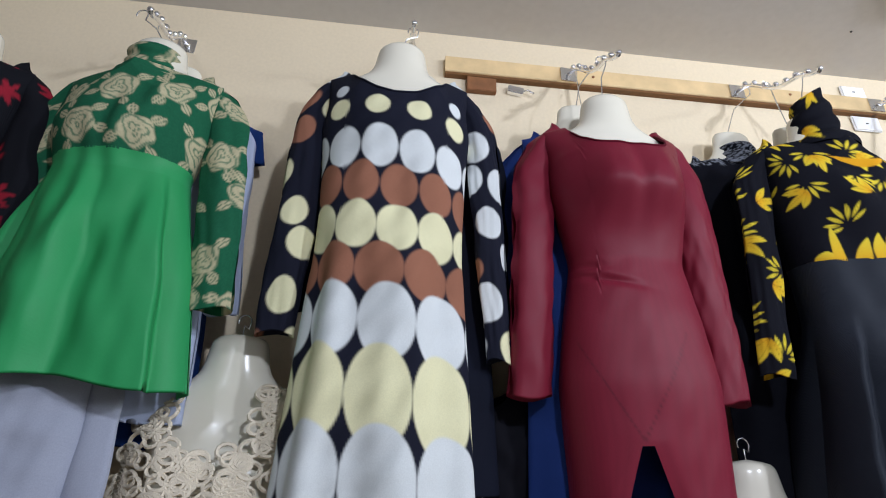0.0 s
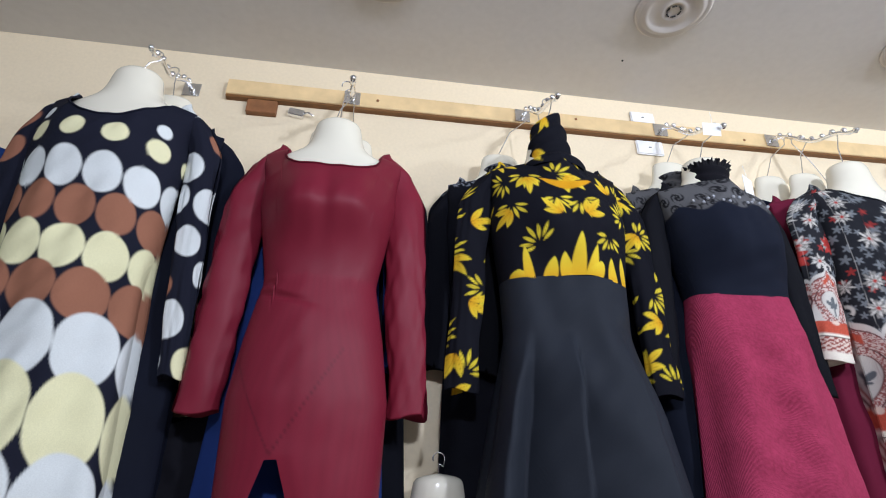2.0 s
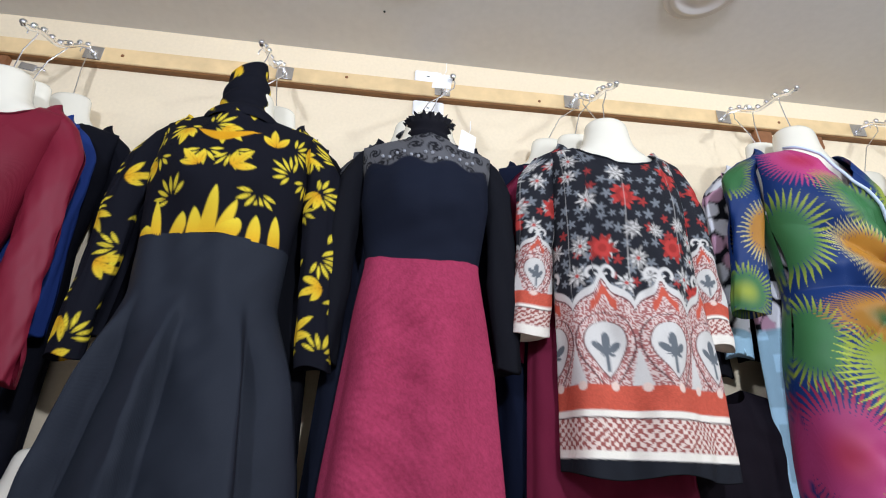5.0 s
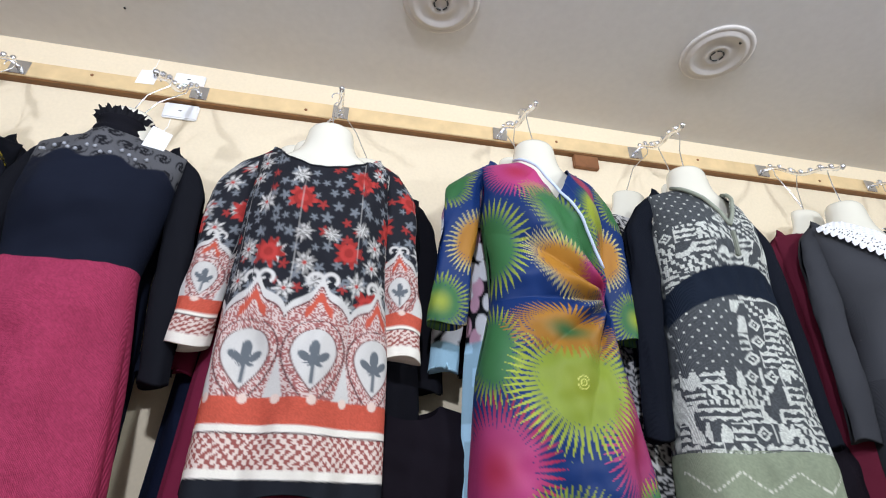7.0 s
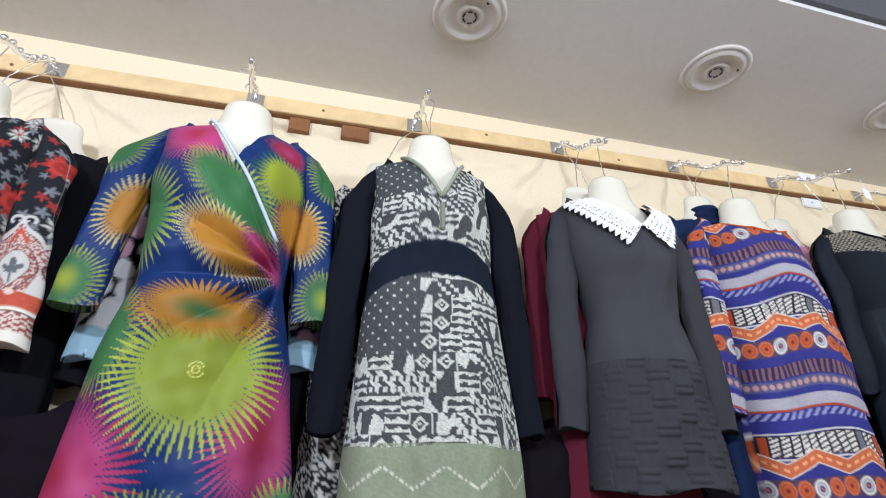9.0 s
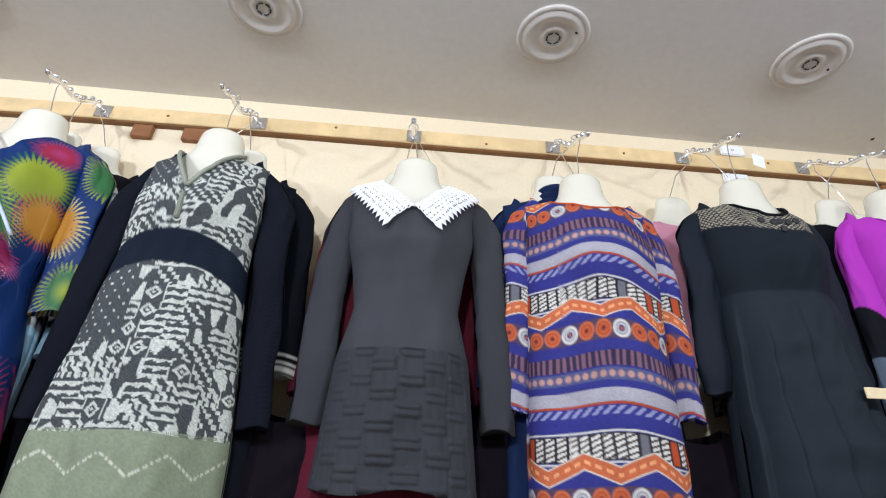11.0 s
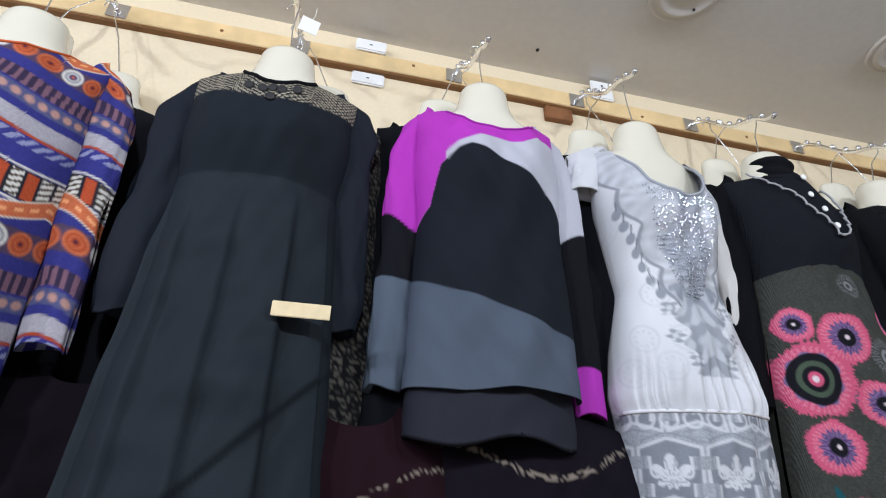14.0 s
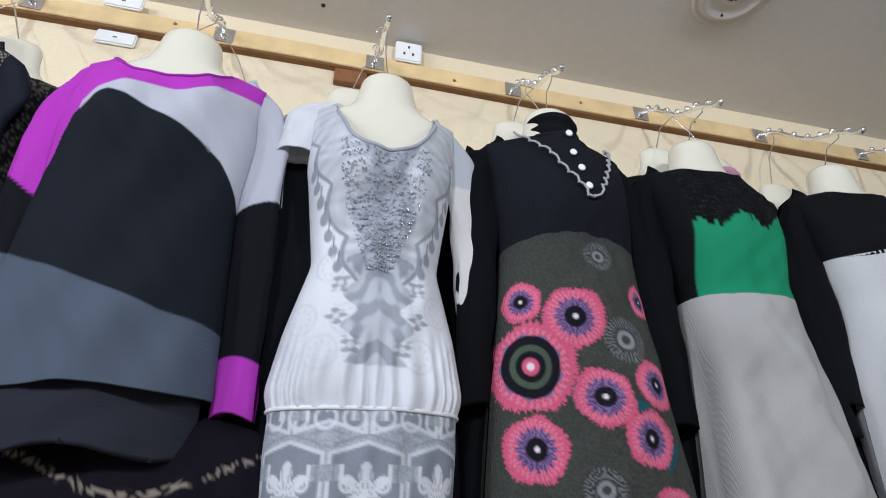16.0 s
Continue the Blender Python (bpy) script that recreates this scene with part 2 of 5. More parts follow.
def torso_form(x, y, z, yaw, label="glossy off-white plastic half torso hung by a wire hook", shallow=False, lean=0.0):
    """A hollow-backed shop torso with a closed neck; z is the shoulder tip height."""
    ob = tagged(new("torso_form"), label, "mannequin torso", "hanging torso forms")
    if not TORSO_MESH:
        keys = [(0.152, 0.004, 0.004), (0.151, 0.030, 0.024), (0.145, 0.052, 0.040), (0.132, 0.063, 0.048), (0.11, 0.067, 0.051), (0.085, 0.071, 0.052), (0.06, 0.080, 0.053), (0.04, 0.098, 0.054), (0.022, 0.130, 0.055), (0.004, 0.162, 0.055), (-0.03, 0.172, 0.055), (-0.08, 0.165, 0.062), (-0.12, 0.15, 0.07), (-0.18, 0.145, 0.078), (-0.28, 0.115, 0.065), (-0.36, 0.10, 0.06), (-0.46, 0.12, 0.065), (-0.55, 0.14, 0.07)]
        zs = np.concatenate([np.linspace(0.152, 0.02, 26), np.linspace(0.012, -0.55, 34)])
        kz = np.array([k[0] for k in keys])[::-1]
        w = np.interp(zs, kz, np.array([k[1] for k in keys])[::-1])
        d = np.interp(zs, kz, np.array([k[2] for k in keys])[::-1])
        for arr in (w, d):
            arr[1:-1] = (arr[:-2] + 2 * arr[1:-1] + arr[2:]) / 4
        th = np.linspace(0, math.tau, 37)
        T, Z = np.meshgrid(th, zs)
        xx = w[:, None] * np.cos(T)
        yy = d[:, None] * np.sin(T)
        front = np.clip(-np.sin(T), 0, 1)
        bust = np.exp(-((np.abs(xx) - 0.08) ** 2 + (Z + 0.17) ** 2) / 0.0045) * 0.02
        yy = yy - bust * front
        v = np.stack([xx, yy, Z], -1).reshape(-1, 3)
        TORSO_MESH.append(link_mesh("torso", v, grid_faces(len(zs), 37), TORSO, ob))
    else:
        for src in TORSO_MESH:
            o = new(src.name.split(".")[0], src.data)
            o.parent = ob
            if "label" in src:
                tagged(o, label=src["label"])
    # wire hook from the neck up over the arm
    up = arm_height(x, y) - z if z > 2 else 0.19
    r = 0.015
    ax = min(max(min((q[0] for q in ARMS), key=lambda q: abs(q - x)) - x, -0.12), 0.12) if z > 2 else 0.0
    pts = [(0, 0, 0.14), (0, 0, 0.16), (ax * 0.4, 0, (0.16 + up) / 2), (ax + 0.012, 0, up - 0.022)] + [(ax + r * math.cos(a), 0.0, up - 0.004 + r * math.sin(a)) for a in np.linspace(-0.4, 3.6, 12)]
    part("wire_hook", tube_bm(pts, 0.0018, 6), CHROME, ob, "bent wire hook", smooth=True)
    if shallow:
        ob.children[0].scale = (0.96, 0.55, 1.0)
    ob.matrix_basis = pose(x, y, z, lean, 0, yaw)
    return ob


class Cut:
    """Shape of a dress: rows of (drop below the shoulder, half width, half depth), shoulder half width and neckline."""

    def __init__(self, rows, shoulder=0.205, neck_w=0.10, neck_d=0.06, neck_kind="U", bust=0.03, slope=0.056, pleats=(0, 0, 0), crease=0.0075, seed=1, hem_sway=0.0, yaw_slant=0.0, armhole=0.016, sharp=False):
        z = np.array([-r[0] for r in rows])[::-1]
        self.zs = np.linspace(z[0], 0.12, 240)
        k = np.exp(-np.linspace(-2, 2, 13) ** 2)
        k /= k.sum()

        def soft(vals):
            p = np.pad(np.interp(self.zs, z, vals[::-1]), 6, mode="edge")
            return np.convolve(p, k, "valid")
        self.w = soft(np.array([r[1] for r in rows]))
        self.w = self.w - armhole * smoothstep(-0.17, -0.06, self.zs)
        self.d = soft(np.array([r[2] for r in rows]))
        self.shoulder, self.neck_w, self.neck_d, self.neck_kind = shoulder, neck_w, neck_d, neck_kind
        self.bust, self.slope, self.pleats, self.crease, self.seed, self.hem_sway = bust, slope, pleats, crease, seed, hem_sway
        self.hem = -rows[-1][0]
        self.slant, self.sharp = yaw_slant, sharp

    def line(self, x):
        return 0.012 + self.slope * (1 - np.abs(x) / self.shoulder)

    def top(self, x, back=False):
        ax = np.abs(x) / self.neck_w
        base = self.line(np.full_like(x, self.neck_w))
        d = 0.02 if back else self.neck_d
        if self.neck_kind == "V" and not back:
            dip = d * np.clip(1 - ax, 0, 1)
        elif self.neck_kind == "SQUARE" and not back:
            dip = d * np.sqrt(np.clip(1 - ax ** 5, 0, 1))
        else:
            dip = d * np.sqrt(np.clip(1 - ax ** 2, 0, 1))
        return np.where(ax < 1, base - dip, self.line(x))

    def surface(self, a, z, back=False):
        w, d = np.interp(z, self.zs, self.w), np.interp(z, self.zs, self.d)
        x = w * np.sin(a)
        ax = np.abs(self.shoulder * np.sin(a))
        lim = np.where(ax < self.neck_w, self.line(self.neck_w) + (self.neck_w - ax) * 0.9, self.line(ax))
        s = np.sqrt(np.clip((lim - z) / 0.11, 0.0, 1))
        dep = d * np.cos(a) ** 0.85 * s
        n, z0, amp = self.pleats
        if n:
            g = smoothstep(z0, z0 - 0.22, z)
            wob = a * n + ripple(a, z, self.seed + 5, 3.0) * 0.9
            saw = (wob / math.tau) % 1
            f = (np.where(saw < 0.88, 1.7 * saw - 0.75, 0.75 - 12.5 * (saw - 0.88)) if self.sharp else np.sin(wob)) * amp * g
            dep = dep + f * (0.35 + 0.65 * np.cos(a))
            x = x + f * np.sin(a) * 0.7
        if not back:
            up = z + 0.185
            wide = np.exp(-np.clip(np.abs(x) - 0.062, 0, 1) ** 2 / 0.004) * (1 - 0.18 * np.exp(-(x / 0.022) ** 2))
            b = wide * np.exp(-up * up / np.where(up > 0, 0.013, 0.0055)) * self.bust
            dep = dep + b * smoothstep(1.5, 1.0, np.abs(a))
            dep = dep + self.crease * ripple(x, z, self.seed, 38) * np.cos(a) * smoothstep(0.02, -0.1, z)
            dep = dep + self.crease * 0.5 * ripple(x, z, self.seed + 2, 95) * np.cos(a) * smoothstep(0.02, -0.1, z)
        x = x + self.slant * z + self.hem_sway * z * z
        return x, (dep if back else -dep), z


def sheet(name, cut, ztop, zbot, print_fn, mat, parent, label="", step=0.004, fold=True, extra=None, gap=None):
    """Front and back of one piece of a dress between two edges; print_fn(x, z, a) gives the cloth's colours."""
    span = float(np.max(cut.w)) * 2.4
    verts, faces, cols, base = [], [], [], 0
    for back in (False, True):
        st = 0.014 if back else step
        nc = max(10, int(span / st))
        a = np.linspace(-math.pi / 2, math.pi / 2, nc)
        xt = cut.shoulder * np.sin(a)
        zt, zb = ztop(xt, back), zbot(xt)
        nr = max(6, int(float(np.max(zt) - np.min(zb)) / st))
        v = np.linspace(0, 1, nr)[:, None]
        A = np.broadcast_to(a, (nr, nc))
        Z = zt[None] + (zb - zt)[None] * v
        x, y, z = cut.surface(A, Z, back)
        if extra is not None and not back:
            x, y, z = extra(x, y, z, A)
        if fold:
            x = np.vstack([x, x[-1:] * 0.985])
            y = np.vstack([y, y[-1:] * 0.94])
            z = np.vstack([z, z[-1:] + 0.025])
            A, Z = np.vstack([A, A[-1:]]), np.vstack([Z, Z[-1:]])
            nr += 1
        w = np.interp(Z, cut.zs, cut.w)
        cols.append(print_fn((w * (0.55 * np.sin(A) + 0.45 * A)).ravel(), Z.ravel(), A.ravel()))
        verts.append(np.stack([x, y, z], -1).reshape(-1, 3))
        f = grid_faces(nr, nc, base, back)
        if gap is not None and not back:
            f = f[~gap(A, Z).ravel()[f - base].any(axis=1)]
        faces.append(f)
        base += nr * nc
    return link_mesh(name, np.vstack(verts), np.vstack(faces), mat, parent, label, np.vstack(cols))


def sleeve(cut, side, length, xe, w0, w1, print_fn, mat, parent, label="", ye=0.015, flat=0.6, step=0.005, bend=0.0, seed=3, puff=0.0, gather=0.0):
    """An empty hanging sleeve from the shoulder; xe is how far out its cuff hangs."""
    nr, nc = max(12, int(length / step)), max(20, int(w0 * 5.2 / step))
    t = np.linspace(0, 1, nr)[:, None]
    th = np.linspace(0, math.tau, nc)[None]
    x0 = cut.shoulder - 0.060
    cx = x0 + (xe - x0) * (0.55 * smoothstep(0, 0.22, t) + 0.45 * t) + bend * np.sin(t * math.pi)
    cz = 0.046 - length * t
    cap = np.sqrt(np.clip(t / 0.065, 0.01, 1))
    r = (w0 * 0.82 + (w1 - w0 * 0.82) * t + puff * np.exp(-((t - 0.15) / 0.12) ** 2) - gather * smoothstep(0.9, 1.0, t)) * cap
    wr = 1 + 0.14 * ripple(th * 0.12 + side, cz * 1.0, seed, 30) + 0.05 * ripple(th * 0.1, cz, seed + 1, 80)
    x = cx + r * np.cos(th) * wr
    y = ye * t + 0.020 * (1 - smoothstep(0.08, 0.45, t)) + r * flat * np.sin(th) * wr
    z = cz - 0.016 * np.cos(th) * (1 - smoothstep(0, 0.35, t)) + 0 * th + 0.006 * np.sin(2 * th + seed) * t
    x, y, z = [np.vstack([q, q[-1:] * (1 if k else 1) + (0.02 if k == 2 else 0)]) for k, q in enumerate((x, y, z))]
    x[-1] = cx[-1] + (x[-1] - cx[-1]) * 0.9
    y[-1] *= 0.9
    X = np.vstack([(r * np.cos(th)), (r * np.cos(th))[-1:]]).ravel() + side * 3.0
    Zp = np.vstack([cz + 0 * th, (cz + 0 * th)[-1:]]).ravel()
    col = print_fn(X, Zp, X * 0)
    v = np.stack([x * side, y, z], -1).reshape(-1, 3)
    return link_mesh("sleeve", v, grid_faces(nr + 1, nc, 0, side > 0), mat, parent, label, col)



def binding(cut, code, parent, r=0.0028):
    """A stitched edge round the front of the neckline."""
    xs = np.linspace(-cut.neck_w, cut.neck_w, 44)
    a = np.arcsin(np.clip(xs / cut.shoulder, -1, 1))
    x, y, z = cut.surface(a, cut.top(xs))
    pts = [(float(p), float(q) - 0.001, float(w)) for p, q, w in zip(x, y, z)]
    me = part("neckline_binding", tube_bm(pts, r, 6), CLOTH, parent, smooth=True)
    at = me.data.color_attributes.new("Col", "FLOAT_COLOR", "POINT")
    at.data.foreach_set("color", np.tile(np.append(C(code), 1.0), len(me.data.vertices)))
    return me


def plain(code, vary=0.0):
    c = C(code)

    def f(x, z, a):
        return np.broadcast_to(c, (len(x), 3)).copy()
    return f


def collar_tube(parent, cut, mat, print_fn, height=0.09, r=0.062, lean=0.0, name="collar", label="", rolls=0.004, d=0.0):
    """A standing collar round the neck."""
    t = np.linspace(0, 1, 26)[:, None]
    th = np.linspace(0, math.tau, 60)[None]
    rr = r * (1.35 - 0.35 * smoothstep(0, 0.5, t)) + rolls * np.sin(t * 19 + th)
    x, y = rr * np.cos(th), rr * 0.9 * np.sin(th) - 0.004 + d * np.sin(th)
    z = cut.line(np.array(0.09)) - 0.03 + height * t + lean * np.cos(th) + 0 * th
    z = z - 0.02 * np.clip(-np.sin(th), 0, 1) * (1 - t)
    v = np.stack([x, y, z], -1).reshape(-1, 3)
    X, Z = (r * th + 0 * t).ravel() + 7, (z + 0 * th).ravel()
    return link_mesh(name, v, grid_faces(26, 60), mat, parent, label, print_fn(X, Z, X * 0))


def display_arm(x, z=2.75, length=0.30, drop=0.17, turn=0.0, knobs=7, wall=False):
    """A wavy chrome waterfall arm on a square plate."""
    ob = tagged(new("display_arm"), "wavy chrome waterfall arm on a square plate" + (" on the wall" if wall else " on the batten"), "display hook", "chrome display arms")
    part("plate", box_bm(-0.028, 0.028, -0.005, 0.0, -0.028, 0.028, 0.0015), CHROME, ob)
    part("boss", ball_bm((0, -0.006, 0), 0.011), CHROME, ob, smooth=True)
    pts = []
    for i in range(41):
        t = i / 40
        pts.append((0, -0.004 - length * t, -drop * t + 0.014 * math.sin(t * math.tau * 1.5) + 0.018 * float(smoothstep(0.9, 1, np.array(t)))))
    bar = part("bar", tube_bm(pts, 0.0068, 8), CHROME, ob, smooth=True)
    for k in range(knobs):
        p = pts[5 + k * 5]
        part("knob", ball_bm((p[0], p[1], p[2] + 0.011), 0.0095), CHROME, bar, smooth=True)
    part("tip", ball_bm((pts[-1][0], pts[-1][1], pts[-1][2] + 0.006), 0.0095), CHROME, bar, smooth=True)
    ob.matrix_basis = pose(x, WY if wall else WY - 0.026, z, 0, 0, turn)
    return ob


# ---- cloth prints: colours from a point (x, z) of the laid-out cloth ----
def paint(col, mask, colour):
    m = np.clip(mask, 0, 1)[:, None]
    return col * (1 - m) + np.asarray(colour) * m


def edge(d, soft=0.0042):
    """1 inside (d negative), 0 outside."""
    return np.clip(0.5 - d / soft, 0, 1)


def rnd(i, j, k=0):
    v = np.sin(i * 127.1 + j * 311.7 + k * 74.7) * 43758.5453
    return v - np.floor(v)


def cells(x, z, size, jitter=0.35, k=0, brick=True):
    """For the nine cells round each point: offset from the motif's middle and the cell's random numbers."""
    j0 = np.floor(z / size)
    for dj in (-1, 0, 1):
        j = j0 + dj
        xs = x / size + (0.5 * (j % 2) if brick else 0)
        i0 = np.floor(xs)
        for di in (-1, 0, 1):
            i = i0 + di
            cx = (i + 0.5 + (rnd(i, j, k) - 0.5) * 2 * jitter - (0.5 * (j % 2) if brick else 0)) * size
            cz = (j + 0.5 + (rnd(i, j, k + 1) - 0.5) * 2 * jitter) * size
            yield x - cx, z - cz, rnd(i, j, k + 2), rnd(i, j, k + 3)


def petals(dx, dz, R, n, phase, deep=0.35):
    r, th = np.hypot(dx, dz), np.arctan2(dz, dx)
    return r - R * (1 - deep + deep * np.cos(n * (th + phase)))


def base(x, code):
    return np.broadcast_to(C(code), (len(x), 3)).copy()


def fuzz(x, z, seed=0):
    return rnd(np.floor(x * 700), np.floor(z * 700), seed)


def polka(x, z, a):
    col = base(x, "1d1f2b")
    white, lemon, brown = C("d3d8d8"), C("dedab2"), C("936450")
    if abs(x.mean()) > 1:
        for dx, dz, r1, r2 in cells(x, z, 0.105, 0.22, 5):
            tone = np.where((r1 < 0.4)[:, None], white, np.where((r1 < 0.8)[:, None], lemon, brown))
            m = edge(np.hypot(dx / 0.75, dz) - 0.036 - 0.012 * r2)
            col = paint(col, m, tone)
        return col
    rows = [(-0.075, 0.020, 0.020, white, 0.15, 0.30), (-0.135, 0.030, 0.030, lemon, -0.05, 0.10), (-0.248, 0.042, 0.052, white, -0.038, 0.088), (-0.340, 0.042, 0.052, brown, 0.012, 0.088), (-0.442, 0.046, 0.056, lemon, 0.012, 0.092), (-0.540, 0.053, 0.060, brown, -0.022, 0.105), (-0.650, 0.060, 0.080, white, 0.0, 0.12), (-0.795, 0.066, 0.098, lemon, -0.008, 0.132), (-0.945, 0.072, 0.100, white, 0.0, 0.144), (-1.09, 0.075, 0.09, brown, -0.02, 0.15)]
    for zc, rx, rz, tone, off, gap in rows:
        dx = (x - off + gap / 2) % gap - gap / 2
        zz = z - zc + 0.10 * x + 0.10 * np.clip(np.abs(x) - 0.07, 0, 1)
        col = paint(col, edge((np.hypot(dx / rx, zz / rz) - 1) * min(rx, rz)), tone)
    return col


def roses(x, z, a):
    col = base(x, "1f5a40")
    cream, line = C("b5ad8c"), C("4c7056")
    for dx, dz, r1, r2 in cells(x, z, 0.122, 0.17, 11):
        r, th = np.hypot(dx, dz), np.arctan2(dz, dx)
        R = 0.036 + 0.007 * r1
        out = r - R * (0.93 + 0.07 * np.cos(5 * th + r2 * 6))
        whorl = np.sin(r * 430 + 2.4 * np.sin(3 * th + r2 * 9 + r * 60) + th)
        col = paint(col, edge(out), cream)
        col = paint(col, edge(out) * smoothstep(0.35, 0.8, whorl) * 0.85, line)
        for k in range(4):
            t = r2 * 6 + k * 1.75
            u, v = dx * np.cos(t) + dz * np.sin(t) - R - 0.014, -dx * np.sin(t) + dz * np.cos(t)
            leaf = np.maximum(np.abs(v) - 0.0105 * (1 - (u / 0.018) ** 2), np.abs(u) - 0.018)
            col = paint(col, edge(leaf, 0.003) * (0.25 + 0.75 * (np.abs(np.abs(v) - 0.0035) > 0.0012)), cream * 0.95)
    return col * (0.92 + 0.16 * fuzz(x, z))[:, None]


def blade(dx, dz, t, start, length, width):
    """Distance to a pointed leaf that grows from a point in the direction t."""
    u = dx * np.cos(t) + dz * np.sin(t) - start - length / 2
    v = -dx * np.sin(t) + dz * np.cos(t)
    return np.maximum(np.abs(v) - width * (1 - (2 * u / length) ** 2), np.abs(u) - length / 2), u, v


def black_gold(x, z, a):
    col = base(x, "15161d")
    gold, amber, deep = C("ddc83c"), C("d0961f"), C("8a6a18")
    for layer, size in ((23, 0.102), (31, 0.118)):
        for dx, dz, r1, r2 in cells(x, z, size, 0.2, layer):
            turn = r2 * math.tau
            if layer == 23:
                for k in range(7):
                    t = turn + (k - 3) * 0.46
                    d, u, v = blade(dx + 0.02 * np.cos(turn), dz + 0.02 * np.sin(turn), t, 0.012 + 0.006 * (k % 2), 0.042 - 0.003 * abs(k - 3), 0.0042)
                    col = paint(col, edge(d, 0.003) * (r1 > 0.25), gold)
                    col = paint(col, edge(np.maximum(np.abs(v) - 0.0005, d), 0.0012) * 0.7 * (r1 > 0.25), deep)
            else:
                for k, (bend, size_k) in enumerate(((-0.65, 0.055), (0.05, 0.068), (0.6, 0.046))):
                    d, u, v = blade(dx + 0.018 * np.cos(turn), dz + 0.018 * np.sin(turn), turn + bend, 0.004, size_k, 0.0095)
                    tone = amber + (gold - amber) * np.clip(0.5 + u / size_k, 0, 1)[:, None]
                    col = paint(col, edge(d, 0.003) * (r1 > 0.2), tone)
                    col = paint(col, edge(np.maximum(np.abs(v + 0.002) - 0.0006, d), 0.0012) * (r1 > 0.2) * 0.5, deep)
    return col


def gold_bodice(x, z, a):
    col = black_gold(x, z, a)
    gold, amber = C("ddc83c"), C("d0961f")
    col = paint(col, edge(z + 0.262 + 0.01 * np.sin(x * 40), 0.004), C("15161d"))
    # tall buds standing on the waist seam
    for cx, h, w, lean in ((-0.15, 0.020, 0.034, 0.0), (-0.118, 0.080, 0.018, -0.15), (-0.064, 0.048, 0.022, 0.2), (-0.022, 0.060, 0.022, -0.1), (0.004, 0.112, 0.024, 0.1), (0.036, 0.085, 0.019, 0.3), (0.045, 0.042, 0.034, 0.6), (0.108, 0.058, 0.020, 0.0), (0.16, 0.07, 0.020, -0.1)):
        v = np.clip((z + 0.338) / h, 0, 1)
        half = w * (1 - v) ** 0.75 * (0.8 + 0.6 * v)
        d = np.maximum(np.abs(x - cx - lean * (z + 0.338)) - half, (z + 0.338) - h)
        col = paint(col, edge(d, 0.003), amber + (gold - amber) * (0.25 + 0.75 * v)[:, None])
    moon = np.abs(z + 0.078 - 5.0 * x * x) - 0.013 * (1 - (x / 0.078) ** 2)
    return paint(col, edge(np.maximum(moon, np.abs(x) - 0.078), 0.003), amber)


def lace_yoke(x, z, a):
    col = base(x, "181c28")
    yoke = edge(-(z + 0.075 + 0.012 * np.cos(x * 60)), 0.004)
    net = C("5d5d5f")
    col = paint(col, yoke * 0.85, net)
    for dx, dz, r1, r2 in cells(x, z, 0.05, 0.25, 41):
        r, th = np.hypot(dx, dz), np.arctan2(dz, dx)
        swirl = np.sin(r * 420 - th * 2)
        col = paint(col, yoke * edge(r - 0.02) * (swirl > 0.1) * 0.95, C("1a1a1f"))
        col = paint(col, yoke * edge(petals(dx, dz, 0.011, 5, r2 * 6)) * 0.9, C("121216"))
    return col


